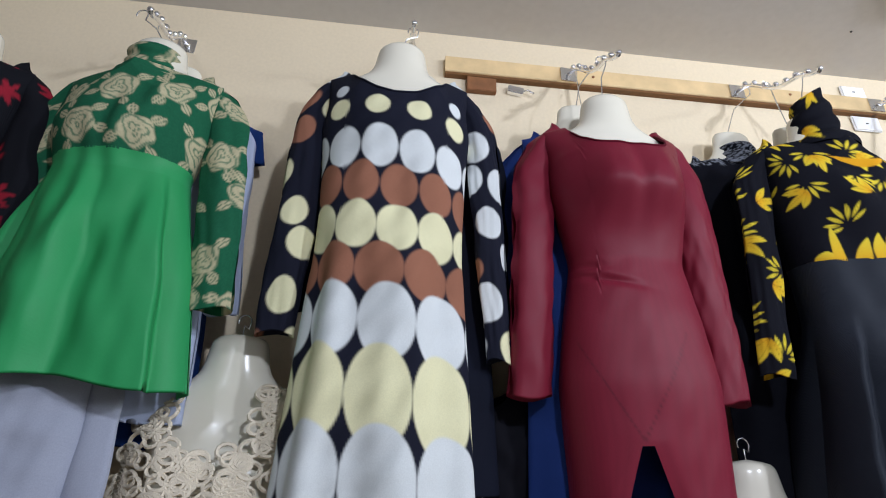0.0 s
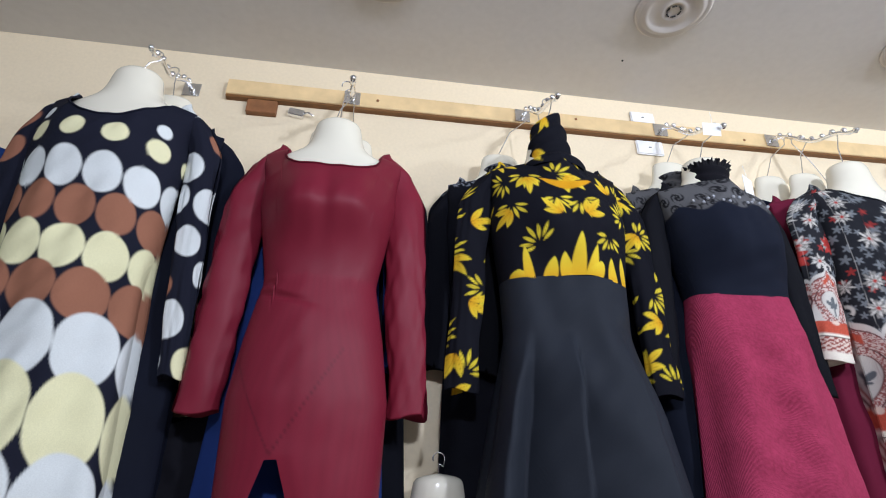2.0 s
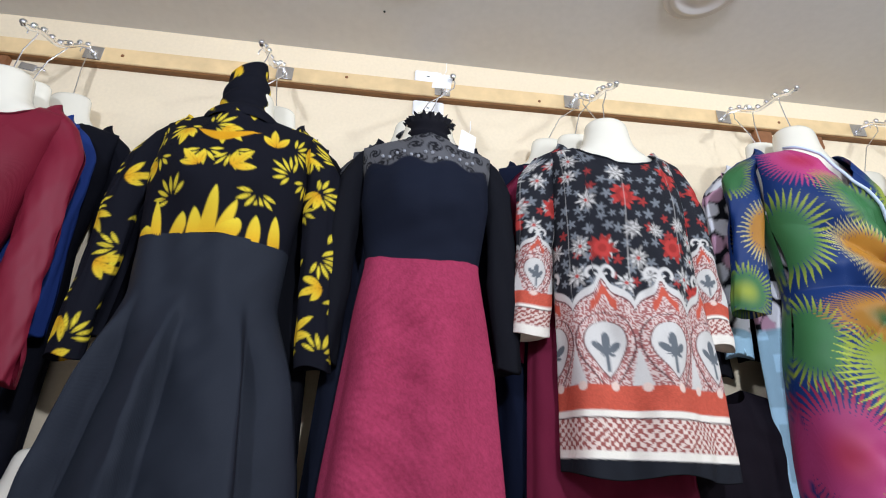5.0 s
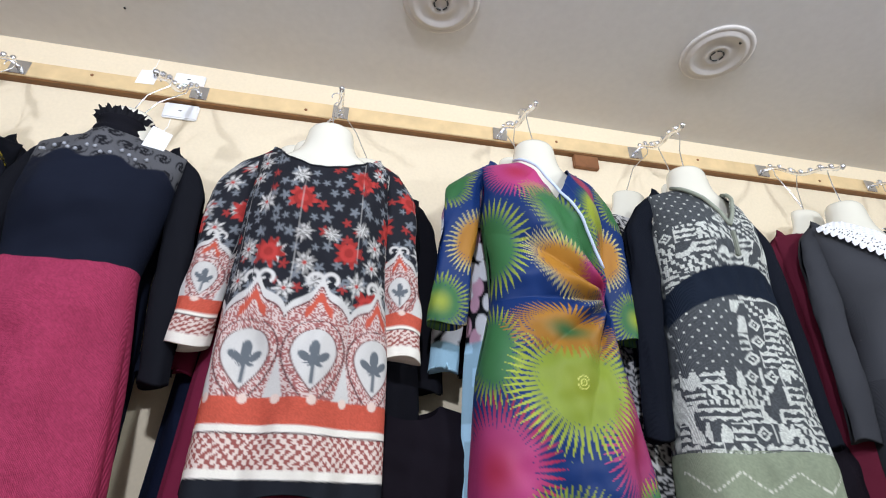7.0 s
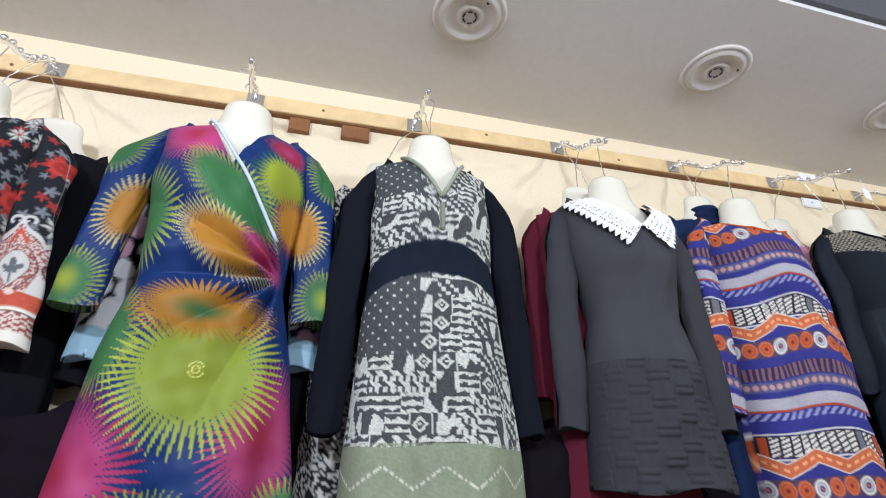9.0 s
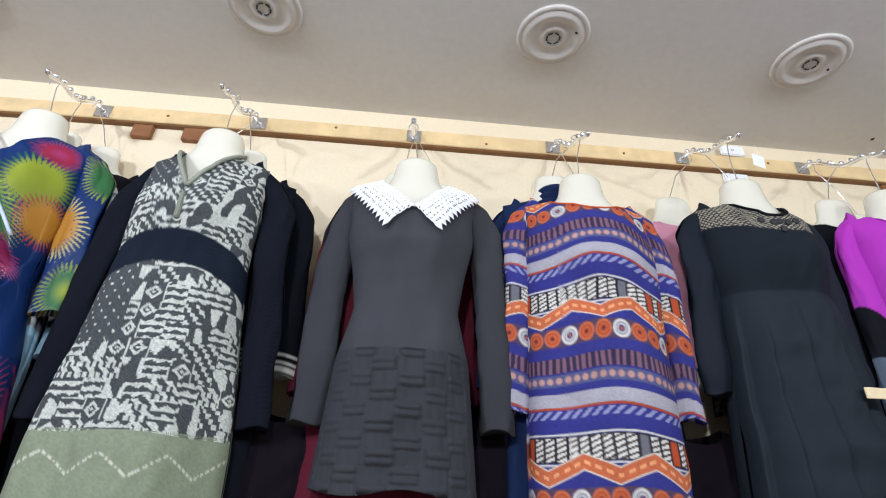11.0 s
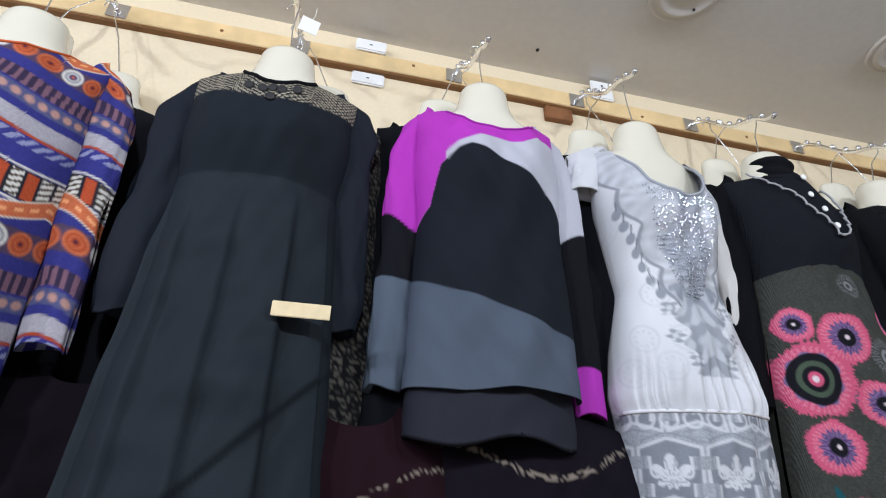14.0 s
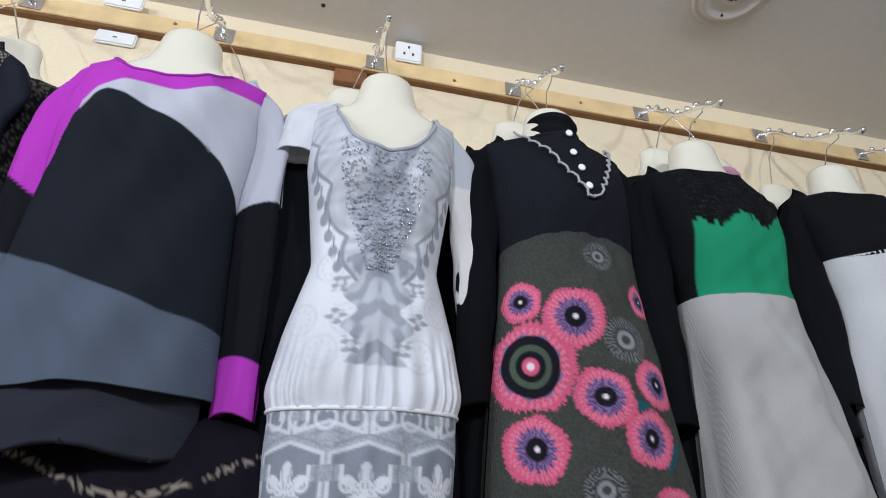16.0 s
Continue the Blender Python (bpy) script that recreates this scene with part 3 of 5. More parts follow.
def paisley(x, z, a):
    col = base(x, "25262b")
    white, red, grey, orange = C("c6c3bd"), C("a83a36"), C("80858a"), C("bb5543")
    sl = abs(x.mean()) > 1
    x0 = round(float(x.mean())) if sl else 0.039
    s = 0.62 if sl else 1.0
    lift = 0.195 if sl else 0.0
    zz = (z - lift + 0.55) / s - 0.55 if sl else z
    # daisies, small blooms and poppies on the dark ground
    for dx, dz, r1, r2 in cells(x, z, 0.036, 0.38, 51):
        col = paint(col, edge(petals(dx, dz, 0.009 + 0.007 * r2, 5, r1 * 6, 0.3), 0.005) * 0.75, np.where((r1 < 0.25)[:, None], red, grey))
    for dx, dz, r1, r2 in cells(x, z, 0.072, 0.3, 53):
        th = np.arctan2(dz, dx)
        d = petals(dx, dz * (0.75 + 0.4 * r1), 0.019 + 0.008 * r2, 7, r1 * 6, 0.2) + 0.004 * np.sin(th * 13 + r2 * 20)
        shade = 0.45 + 0.55 * smoothstep(-0.5, 0.7, np.sin(th * 7 + r1 * 20) + 0.6 * np.sin(np.hypot(dx, dz) * 500)) * (0.8 + 0.4 * fuzz(x, z, 8))
        col = paint(col, edge(d, 0.007) * (r2 > 0.4) * 0.95, white * shade[:, None])
        col = paint(col, edge(np.hypot(dx, dz) - 0.005) * (r2 > 0.5), red)
    for dx, dz, r1, r2 in cells(x, z, 0.125, 0.28, 57):
        d = petals(dx, dz, 0.037, 5, r1 * 6, 0.15) + 0.006 * np.sin(np.arctan2(dz, dx) * 11)
        fold_ = 0.75 + 0.35 * smoothstep(-0.4, 0.6, np.sin(np.hypot(dx, dz) * 260 + 4 * r1))
        col = paint(col, edge(d, 0.005) * (r2 > 0.45), red * fold_[:, None])
    # bordered panel: hearts in a stippled rosy ground under white ogee rims
    pitch = 0.148
    px = ((x - x0) / s + pitch / 2) % pitch - pitch / 2
    rosy = np.where((rnd(np.floor(x * 340), np.floor(z * 340), 7) > 0.5)[:, None], C("cdbab2"), C("9c625e"))
    rim = zz + 0.475 - 0.060 * np.sqrt(np.clip(1 - (px / (0.52 * pitch)) ** 2, 0, 1)) - 0.035 * np.exp(-(px / 0.014) ** 2)
    col = paint(col, edge(rim, 0.004), white)
    col = paint(col, edge(rim + 0.020, 0.004), rosy)
    col = paint(col, edge(np.abs(rim + 0.023) - 0.002, 0.002), C("5b3a3c"))
    col = paint(col, edge(np.maximum(np.abs(px) - 0.03, np.abs(rim + 0.048) - 0.012), 0.004), orange)

    def heart(w, up, down, mid):
        v = zz - mid
        half = np.where(v > 0, w * np.sqrt(np.clip(1 - (v / up) ** 2, 0, 1)), w * (1 - np.clip(-v / down, 0, 1) ** 1.6))
        return np.maximum(np.abs(px) - half, np.maximum(v - up, -v - down))
    big = heart(0.070, 0.070, 0.115, -0.555)
    col = paint(col, edge(np.abs(big) - 0.0022, 0.003), C("5b3a3c"))
    inner = heart(0.048, 0.050, 0.080, -0.555)
    col = paint(col, edge(inner - 0.004, 0.003), C("6d4a48"))
    col = paint(col, edge(inner, 0.003), white)
    v = zz + 0.56
    th = np.arctan2(v + 0.02, px)
    r = np.hypot(px, v + 0.02)
    lotus = r - 0.050 * (0.35 + 0.65 * np.abs(np.cos(3.2 * (th - math.pi / 2)))) * (0.55 + 0.45 * np.sin(th))
    stem = np.maximum(np.abs(px) - 0.004, np.abs(v + 0.028) - 0.035)
    col = paint(col, edge(np.minimum(lotus, stem), 0.004) * 0.9, C("4b545c"))
    gore = np.maximum(np.abs(np.abs(px) - pitch / 2) - 0.26 * np.clip(-0.565 - zz, 0, 1), -0.652 - zz)
    col = paint(col, edge(gore, 0.003), white)
    for sg in (-1, 1):
        cu = np.hypot(px - sg * 0.020, zz + 0.385)
        ca = np.arctan2(zz + 0.385, (px - sg * 0.020) * sg)
        col = paint(col, edge(np.abs(cu - 0.014 - 0.002 * ca) - 0.0048) * ((ca > -0.9) | (ca < -2.5)), white)
    # hem bands
    col = paint(col, edge(zz + 0.652, 0.003), orange * (0.88 + 0.24 * fuzz(x, z, 4))[:, None])
    dots = np.hypot((x - x0 + 0.03) % 0.072 - 0.036, zz + 0.655) - 0.010
    col = paint(col, edge(dots, 0.003), C("d9c2b4"))
    col = paint(col, edge(zz + 0.706, 0.003), C("e2dccf"))
    lace = np.sin(x * 330) * np.sin(zz * 330) + 0.8 * (fuzz(x * 0.5, z * 0.5, 3) - 0.5)
    col = paint(col, edge(np.abs(zz + 0.756) - 0.033, 0.003), np.where((lace > 0)[:, None], C("d6c4b8"), C("93554f")))
    col = paint(col, edge(np.abs(zz + 0.722) - 0.0016, 0.002), C("4a3436"))
    return paint(col, edge(zz + 0.806, 0.003) * (0.0 if sl else 1.0), C("1f2126"))


def starburst(x, z, a):
    col = base(x, "142f62")
    lime, green, pink, red, orange, cream = C("97a436"), C("3a6e42"), C("ab3e70"), C("a02a48"), C("b07a2e"), C("c6bd7c")
    sl = abs(x.mean()) > 1
    if sl:
        m0 = round(float(x.mean()))
        spots = [(m0 + 0.05, -0.07, 0.075, 0.09, 0.0, green, green, lime), (m0 - 0.045, -0.24, 0.085, 0.11, 0.3, orange, orange, cream), (m0 + 0.03, -0.43, 0.08, 0.09, 0.0, lime, green, lime), (m0 - 0.06, -0.52, 0.05, 0.06, 0.0, orange, orange, cream)]
    else:
        spots = [(-0.20, -0.27, 0.12, 0.15, 0.2, green, green, lime), (-0.10, -0.03, 0.135, 0.115, -0.5, red, pink, pink), (0.14, -0.15, 0.10, 0.11, 0.0, lime, lime, green), (0.135, -0.035, 0.075, 0.05, -0.4, pink, red, pink), (0.18, -0.25, 0.07, 0.08, 0.0, orange, orange, red), (0.02, -0.215, 0.19, 0.075, -0.8, green, green, lime), (0.02, -0.34, 0.155, 0.07, -0.6, orange, orange, cream), (0.11, -0.355, 0.09, 0.04, -0.8, red, pink, pink), (-0.20, -0.56, 0.10, 0.14, 0.1, green, green, lime), (-0.20, -0.83, 0.165, 0.18, 0.0, red, pink, red), (0.165, -0.76, 0.125, 0.18, -0.15, red, pink, pink), (0.015, -0.635, 0.195, 0.175, 0.0, lime * 0.8, lime * 0.75 + green * 0.2, lime * 1.15), (0.0, -0.505, 0.185, 0.075, -0.1, green, orange, orange), (-0.04, -0.96, 0.14, 0.12, 0.0, green, green, lime), (0.24, -0.92, 0.1, 0.1, 0.0, lime, green, lime), (-0.22, -1.12, 0.14, 0.14, 0.0, lime, green, lime)]
    for cx, cz, ra, rb, turn, c0, c1, c2 in spots:
        dx, dz = x - cx, z - cz
        u, v = dx * math.cos(turn) + dz * math.sin(turn), -dx * math.sin(turn) + dz * math.cos(turn)
        r, th = np.hypot(u / ra, v / rb), np.arctan2(v / rb, u / ra)
        n = 58 if ra > 0.12 else 40
        ray = np.abs(((th / math.tau * n) % 1) - 0.5) * 2
        d = (r - (0.5 + 0.5 * (1 - ray))) * min(ra, rb)
        g = np.clip(r, 0, 1)[:, None]
        tone = np.where(g < 0.5, c0 + (c1 - c0) * smoothstep(0.0, 0.5, g), c1 + (c2 - c1) * smoothstep(0.5, 0.9, g))
        tone = tone * (0.86 + 0.22 * ripple(x, z, int(ra * 900), 12))[:, None]
        col = paint(col, edge(d, 0.004), tone)
        if ra > 0.19:
            rr = np.hypot(dx, dz)
            col = paint(col, edge(np.abs(np.sin(rr * 420)) - 0.4, 0.4) * edge(rr - 0.018), C("d8d87a"))
    return col


def nordic(x, z, a, keep=False):
    """Black and chalk woven patchwork."""
    dark, chalk = C("4d5052"), C("cbcdc4")
    px, pz = np.floor(x / 0.0029), np.floor(z / 0.0029)
    X, Z = px * 0.0029, pz * 0.0029
    row = np.floor(Z / 0.046)
    xs = X / 0.052 + rnd(row, 0 * row, 31)
    bi = np.floor(xs)
    u, v = xs % 1 - 0.5, (Z / 0.046) % 1 - 0.5
    kind = np.floor(rnd(bi, row, 3) * 7)
    sub = np.floor((v + 0.5) * 4)
    diam = (np.abs(np.abs(u) + np.abs(v) - 0.3) < 0.09) | (np.abs(u) + np.abs(v) < 0.1) | (np.abs(u) > 0.45)
    zig = np.abs(((X * 34) % 1) - 0.5) * 0.8 + (Z * 52) % 1 > 0.72
    steps = (np.floor(X / 0.0102) + np.floor(Z / 0.0102)) % 3 == 0
    bars = np.where(sub % 2 == 0, (X * 62) % 1 > 0.4, (X * 31 + Z * 31) % 1 > 0.5)
    moose = (ripple(X, Z * 0.8, 77, 120, 9) > 0.05)
    m = np.select([kind == 0, kind == 1, kind == 2, kind == 3, kind == 4, kind == 5], [diam, zig, steps, bars, ~moose, ~zig], moose)
    dots = ((px % 6) < 1.5) & ((pz % 6) < 1.5) & ((np.floor(px / 6) + np.floor(pz / 6)) % 2 > 0)
    plain_left = (X < -0.055) & ((Z > -0.13) | ((Z < -0.35) & (Z > -0.56)))
    m = np.where(plain_left, dots, m)
    yarn = 0.78 + 0.4 * rnd(px, pz, 17)
    col = np.where(m[:, None], chalk, np.where(plain_left[:, None], dark * 1.05, dark)) * yarn[:, None]
    return col * (0.9 + 0.2 * fuzz(x, z, 9))[:, None]


def grey_dress(x, z, a):
    col = nordic(x, z, a)
    band = np.abs(z + 0.305 + 1.5 * x * x) - 0.045
    col = paint(col, edge(band), C("1d2430"))
    return col


def olive(x, z, a):
    col = base(x, "889079")
    w = np.abs(z + 0.84 - 0.022 * np.abs(((x * 7.5) % 1) - 0.5) * 4) - 0.0028
    st = edge(w, 0.002) * (((x * 90) % 1) > 0.35)
    return paint(col * (0.9 + 0.2 * fuzz(x, z, 1))[:, None], st * 0.9, C("d5d3c4"))


def ethnic(x, z, a):
    indigo, orange, white, grey, rust, plum = C("3a3b80"), C("c46a48"), C("d6d2cc"), C("8a8a92"), C("a8492e"), C("5c4a63")
    col = base(x, "37387e")
    wave = 0.02 * np.cos(x * 17) * np.clip((z + 0.9) / 0.6, 0.3, 1)
    period = 0.378
    q = (-(z - wave) - 0.007) % period
    fine = (np.sin(x * 380) > 0)[:, None]

    def band(lo, hi):
        return edge(np.abs(q - (lo + hi) / 2) - (hi - lo) / 2, 0.002)
    # ring row
    col = paint(col, band(0.0, 0.052), plum * 0.8)
    rx = (x % 0.044) - 0.022
    odd = (np.floor(x / 0.044) % 3 == 0)[:, None]
    r = np.hypot(rx, (q - 0.026) * 0.9)
    ring = np.where(odd, white, orange)
    col = paint(col, edge(r - 0.0205), ring)
    col = paint(col, edge(np.abs(r - 0.013) - 0.0022), np.where(odd, grey, rust))
    col = paint(col, edge(r - 0.008), np.where(odd, indigo * 0.6, rust))
    col = paint(col, edge(r - 0.0032), np.where(odd, orange, C("2a2340")))
    # fringe, dots, pale stripe
    col = paint(col, band(0.080, 0.116), np.where(fine, C("7a5a6a"), C("3a3048")))
    col = paint(col, band(0.121, 0.150), C("55587e"))
    dd = np.hypot((x % 0.022) - 0.011, q - 0.1355)
    col = paint(col, edge(dd - 0.008), C("b98f86"))
    col = paint(col, band(0.168, 0.200), C("a9a5ae"))
    col = paint(col, band(0.200, 0.206), rust)
    col = paint(col, band(0.209, 0.228), np.where((np.sin(x * 250 + q * 300) > 0)[:, None], C("8d90b4"), indigo))
    # block row
    k = np.floor(x / 0.027)
    pick = np.floor(rnd(k, 0 * k, 8) * 5.5)
    blk = np.where((pick == 0)[:, None], rust * 1.1, np.where((pick == 1)[:, None], grey * 0.6, white))
    inner = np.where(((np.sin(q * 520 + x * 200) > 0.2) & (pick > 1))[:, None], C("5a5048"), blk)
    col = paint(col, band(0.262, 0.266), white)
    col = paint(col, band(0.268, 0.326), C("2b2830"))
    gap = np.abs((x % 0.027) - 0.0135) - 0.0105
    col = paint(col, band(0.271, 0.323) * edge(gap, 0.002), inner)
    col = paint(col, band(0.328, 0.332), white)
    # orange zigzag
    zz = q - 0.341 - 0.017 * (np.abs(((x + 0.02) * 6.2) % 1 - 0.5) * 4 - 1)
    col = paint(col, edge(np.abs(zz) - 0.019, 0.002), C("d8cfc0"))
    col = paint(col, edge(np.abs(zz) - 0.016, 0.002), orange)
    col = paint(col, edge(np.abs(zz) - 0.004, 0.002) * (np.sin(x * 260) > -0.2), C("e8a070"))
    return col * (0.9 + 0.2 * fuzz(x, z, 3))[:, None]


def mesh_yoke(x, z, a):
    col = base(x, "20252b")
    yoke = edge(-(z + 0.082 + 0.02 * np.cos(x * 14)), 0.004)
    net = (np.abs(((x + z * 1.3) * 62) % 1 - 0.5) < 0.33) & (np.abs(((x - z * 1.3) * 62) % 1 - 0.5) < 0.33)
    return paint(col, yoke * net * 0.95, C("a59c8a"))


def colour_block(x, z, a):
    magenta, silver, slate = C("b23cb4"), C("b9b9c4"), C("515a68")
    col = base(x, "1d2128")
    seam = np.interp(x, (-0.25, -0.15, -0.10, -0.05, 0.06, 0.115, 0.25), (-0.23, -0.165, -0.125, -0.108, -0.10, -0.062, -0.03))
    arch = np.interp(x, (-0.25, -0.165, -0.14, -0.10, -0.072, -0.04, 0.05, 0.10, 0.144, 0.2, 0.25), (-0.36, -0.28, -0.18, -0.145, -0.138, -0.146, -0.186, -0.208, -0.235, -0.294, -0.37))
    col = paint(col, edge(arch - z, 0.003), silver)
    col = paint(col, edge(np.minimum(seam - z, np.maximum(arch - z, x + 0.128)), 0.003), magenta)
    low = z + 0.516 + 0.32 * x + 0.5 * np.clip(x - 0.1, 0, 1) * -0.4
    return paint(col, edge(low, 0.003), slate)


def block_sleeve(side):
    def f(x, z, a):
        top, mid, low, cuff = ("b23cb4", "17181d", "56606e", "56606e") if side < 0 else ("b9b9c4", "17181d", "17181d", "b23cb4")
        col = base(x, top)
        col = paint(col, edge(z + 0.30 + 0.03 * np.sin(x * 20), 0.003), C(mid))
        col = paint(col, edge(z + 0.44, 0.003), C(low))
        col = paint(col, edge(z + 0.60, 0.003), C(cuff))
        return col
    return f


def damask(x, z, a):
    grey, dark = C("9ba0aa"), C("6c717b")
    col = base(x, "dcdde2") * (0.93 + 0.10 * ripple(x, z, 91, 26))[:, None]
    mx = np.abs(x - 0.004)
    # faint rings in the ground
    for dx, dz, r1, r2 in cells(x, z, 0.09, 0.2, 95):
        r, th = np.hypot(dx, dz), np.arctan2(dz, dx)
        rings = (np.abs(r - 0.030) < 0.003) | ((np.abs(r - 0.018) < 0.004) & (np.cos(th * 9) > 0))
        col = paint(col, rings * 0.4 * (r1 > 0.35), C("bfc2c9"))
    # scalloped bib, from the shoulders to the waist
    reach = 0.185 + 0.40 * (z + 0.06) + 0.024 * np.abs(np.sin((z + 0.03) * 30))
    bib = mx - np.clip(reach, 0.0, 1)
    inside = edge(bib, 0.004) * edge(-(z + 0.435), 0.01)
    swirl = np.sin(170 * np.hypot(mx - 0.11, z + 0.10) + 2.2 * np.sin(z * 60)) + 0.8 * np.sin(210 * np.hypot(mx - 0.06, z + 0.27))
    col = paint(col, inside * 0.75, (C("b9bcc4") * (0.9 + 0.12 * swirl[:, None])))
    col = paint(col, edge(np.abs(bib + 0.002) - 0.005, 0.004) * edge(-(z + 0.44), 0.01) * 0.85, C("82868f"))
    core = mx - 0.05 - 0.015 * np.sin(z * 38)
    knots = rnd(np.floor(mx * 170), np.floor(z * 170), 4)
    col = paint(col, edge(core, 0.008) * edge(-(z + 0.42), 0.012) * 0.75, C("8d929d") * (0.75 + 0.5 * knots)[:, None])
    # tassels hanging from the bib's edge
    for k in range(7):
        tz = -0.19 - 0.034 * k
        tx = 0.185 + 0.40 * (tz + 0.06) + 0.03
        drop = np.maximum(np.hypot((mx - tx) / 0.010, (z - tz + 0.01) / 0.013) - 1, -(tz + 0.004 - z) * 40) * 0.009
        col = paint(col, edge(drop, 0.003), grey * 0.85)
        col = paint(col, edge(np.abs(mx - tx) - 0.0016, 0.002) * edge(np.abs(z - tz - 0.012) - 0.012, 0.002), dark)
    # baroque pendant
    lobe = 0.052 + 0.014 * np.cos((z + 0.46) * 95) - 0.18 * np.clip(-0.52 - z, 0, 1)
    pend = np.maximum(mx - lobe, np.abs(z + 0.485) - 0.105)
    scroll = ripple(mx * 1.3, z, 87, 150, 7) * 1.6 + 0.5 * np.sin(z * 160 + mx * 90)
    col = paint(col, edge(pend, 0.004) * 0.85, C("858a94") + (C("b0b4bc") - C("858a94")) * smoothstep(-0.5, 0.6, scroll)[:, None])
    for k, (lx, lz, ph) in enumerate(((0.072, -0.44, 0.6), (0.074, -0.505, 0.2), (0.045, -0.56, 0.9))):
        col = paint(col, edge(petals(mx - lx, z - lz, 0.019, 4, ph, 0.25) + 0.004 * np.sin(z * 500), 0.006) * 0.8, C("868b95"))
        col = paint(col, edge(np.hypot(mx - lx, z - lz) - 0.006, 0.003), C("c9ccd2"))
    return col


def damask_skirt(x, z, a):
    col = base(x, "a3a7af") * (0.82 + 0.3 * fuzz(x, z, 6))[:, None]
    pale, dark = C("d2d4da"), C("7c818b")
    p, h = 0.125, 0.135
    row = np.floor((z + 0.70) / h)
    u = ((x / p + 0.5 * (row % 2)) % 1 - 0.5) * p
    v = ((z + 0.70) / h % 1 - 0.5) * h
    # dark shield behind each palmette, with a stepped pale outline
    step_u = np.abs(u) + 0.010 * np.sign(np.sin(v * 130))
    shield = np.maximum(step_u - 0.047, np.abs(v + 0.30 * np.abs(u) - 0.004) - 0.052)
    col = paint(col, edge(shield, 0.003) * 0.85, dark * 1.05)
    col = paint(col, edge(np.abs(shield) - 0.0032, 0.003), pale * 0.92)
    col = paint(col, edge(np.abs(shield - 0.012) - 0.002, 0.003) * 0.7, C("868b95"))
    r, th = np.hypot(u, v + 0.022), np.arctan2(u, v + 0.022)
    leaf = r - 0.050 * (0.45 + 0.55 * np.abs(np.cos(th * 3.5))) * (0.62 + 0.38 * np.cos(th))
    col = paint(col, edge(leaf, 0.003), pale)
    vein = (np.abs(np.sin(th * 7)) > 0.9) & (leaf < -0.003)
    col = paint(col, vein * 0.5, dark)
    curl = np.abs(np.hypot(np.abs(u) - 0.027, v + 0.004) - 0.010) - 0.0026
    col = paint(col, edge(curl, 0.003), pale)
    sc = np.abs(np.hypot((x % 0.046) - 0.023, z + 0.675) - 0.017) - 0.003
    col = paint(col, edge(sc, 0.003) * 0.8, pale)
    return col


def pink_discs(x, z, a):
    col = base(x, "41433f") * (0.8 + 0.4 * fuzz(x, z, 12))[:, None]
    pink, rose, black, mauve, teal = C("cf5c7c"), C("d87890"), C("1c1c22"), C("7d6a92"), C("1f5560")
    big = [(-0.15, -0.417, 0.042, 0), (-0.14, -0.547, 0.084, 1), (-0.045, -0.452, 0.060, 0), (-0.009, -0.603, 0.052, 0), (-0.143, -0.692, 0.056, 0), (0.055, -0.492, 0.048, 2), (0.028, -0.312, 0.034, 2), (0.125, -0.40, 0.034, 0), (0.105, -0.575, 0.044, 0), (0.068, -0.672, 0.048, 0), (-0.031, -0.755, 0.036, 2), (-0.12, -0.84, 0.05, 0), (0.1, -0.80, 0.05, 0)]
    for dx, dz, r1, r2 in cells(x, z, 0.11, 0.3, 101):
        u, v = dx * np.cos(r1 * 6) - dz * np.sin(r1 * 6), dx * np.sin(r1 * 6) + dz * np.cos(r1 * 6)
        col = paint(col, edge((np.hypot(u / 0.03, v / 0.01) - 1) * 0.01, 0.003) * (r2 > 0.5) * (z < -0.5), teal)
    for cx, cz, R, kind in big:
        dx, dz = x - cx, z - cz
        r, th = np.hypot(dx, dz), np.arctan2(dz, dx)
        hair = rnd(np.floor(th * 40), 0 * th, int(R * 1000)) * 0.12 + 0.05 * np.sin(2 * th + cx * 60) + 0.04 * np.sin(5 * th + cz * 40)
        out = r - R * (1.10 - hair)
        ray = (np.sin(th * 34 + 2 * rnd(np.floor(r * 300), 0 * r, 3)) > 0)[:, None]
        if kind == 2:
            col = paint(col, edge(np.abs(r - R * 0.75) - R * 0.22, 0.003), np.where(ray, C("6f706e"), C("35363a")))
            col = paint(col, edge(np.abs(r - R * 0.3) - R * 0.1, 0.003), C("85868a"))
            continue
        col = paint(col, edge(out, 0.003), np.where(ray & (r < R * 0.9)[:, None], rose, pink))
        if kind == 1:
            col = paint(col, edge(petals(dx, dz, R * 0.76, 9, 1, 0.05), 0.003), mauve)
            col = paint(col, edge(r - R * 0.70, 0.003), black)
            col = paint(col, edge(np.abs(r - R * 0.42) - R * 0.07, 0.003), C("4c5a4c"))
            col = paint(col, edge(r - R * 0.2, 0.003), pink)
        else:
            col = paint(col, edge(petals(dx, dz, R * 0.7, 16, 0, 0.10), 0.003), np.where(ray, mauve, C("5a3f70")))
            col = paint(col, edge(r - R * 0.36, 0.003), black)
        col = paint(col, edge(r - R * 0.09, 0.003), C("e6d6dc"))
    return col


def bubbles(x, z, a):
    col = base(x, "17181c")
    for dx, dz, r1, r2 in cells(x, z, 0.055, 0.2, 111):
        col = paint(col, edge(np.hypot(dx, dz * 0.8) - 0.021 - 0.006 * r2), np.where((r1 < 0.75)[:, None], C("d8d8dc"), C("c59aae")))
    return paint(col, edge(z + 0.52) * (np.sin(x * 30) > -2), C("9fc3d6") * (0.8 + 0.3 * (rnd(np.floor(x * 25), np.floor(z * 22)) > 0.5))[:, None])


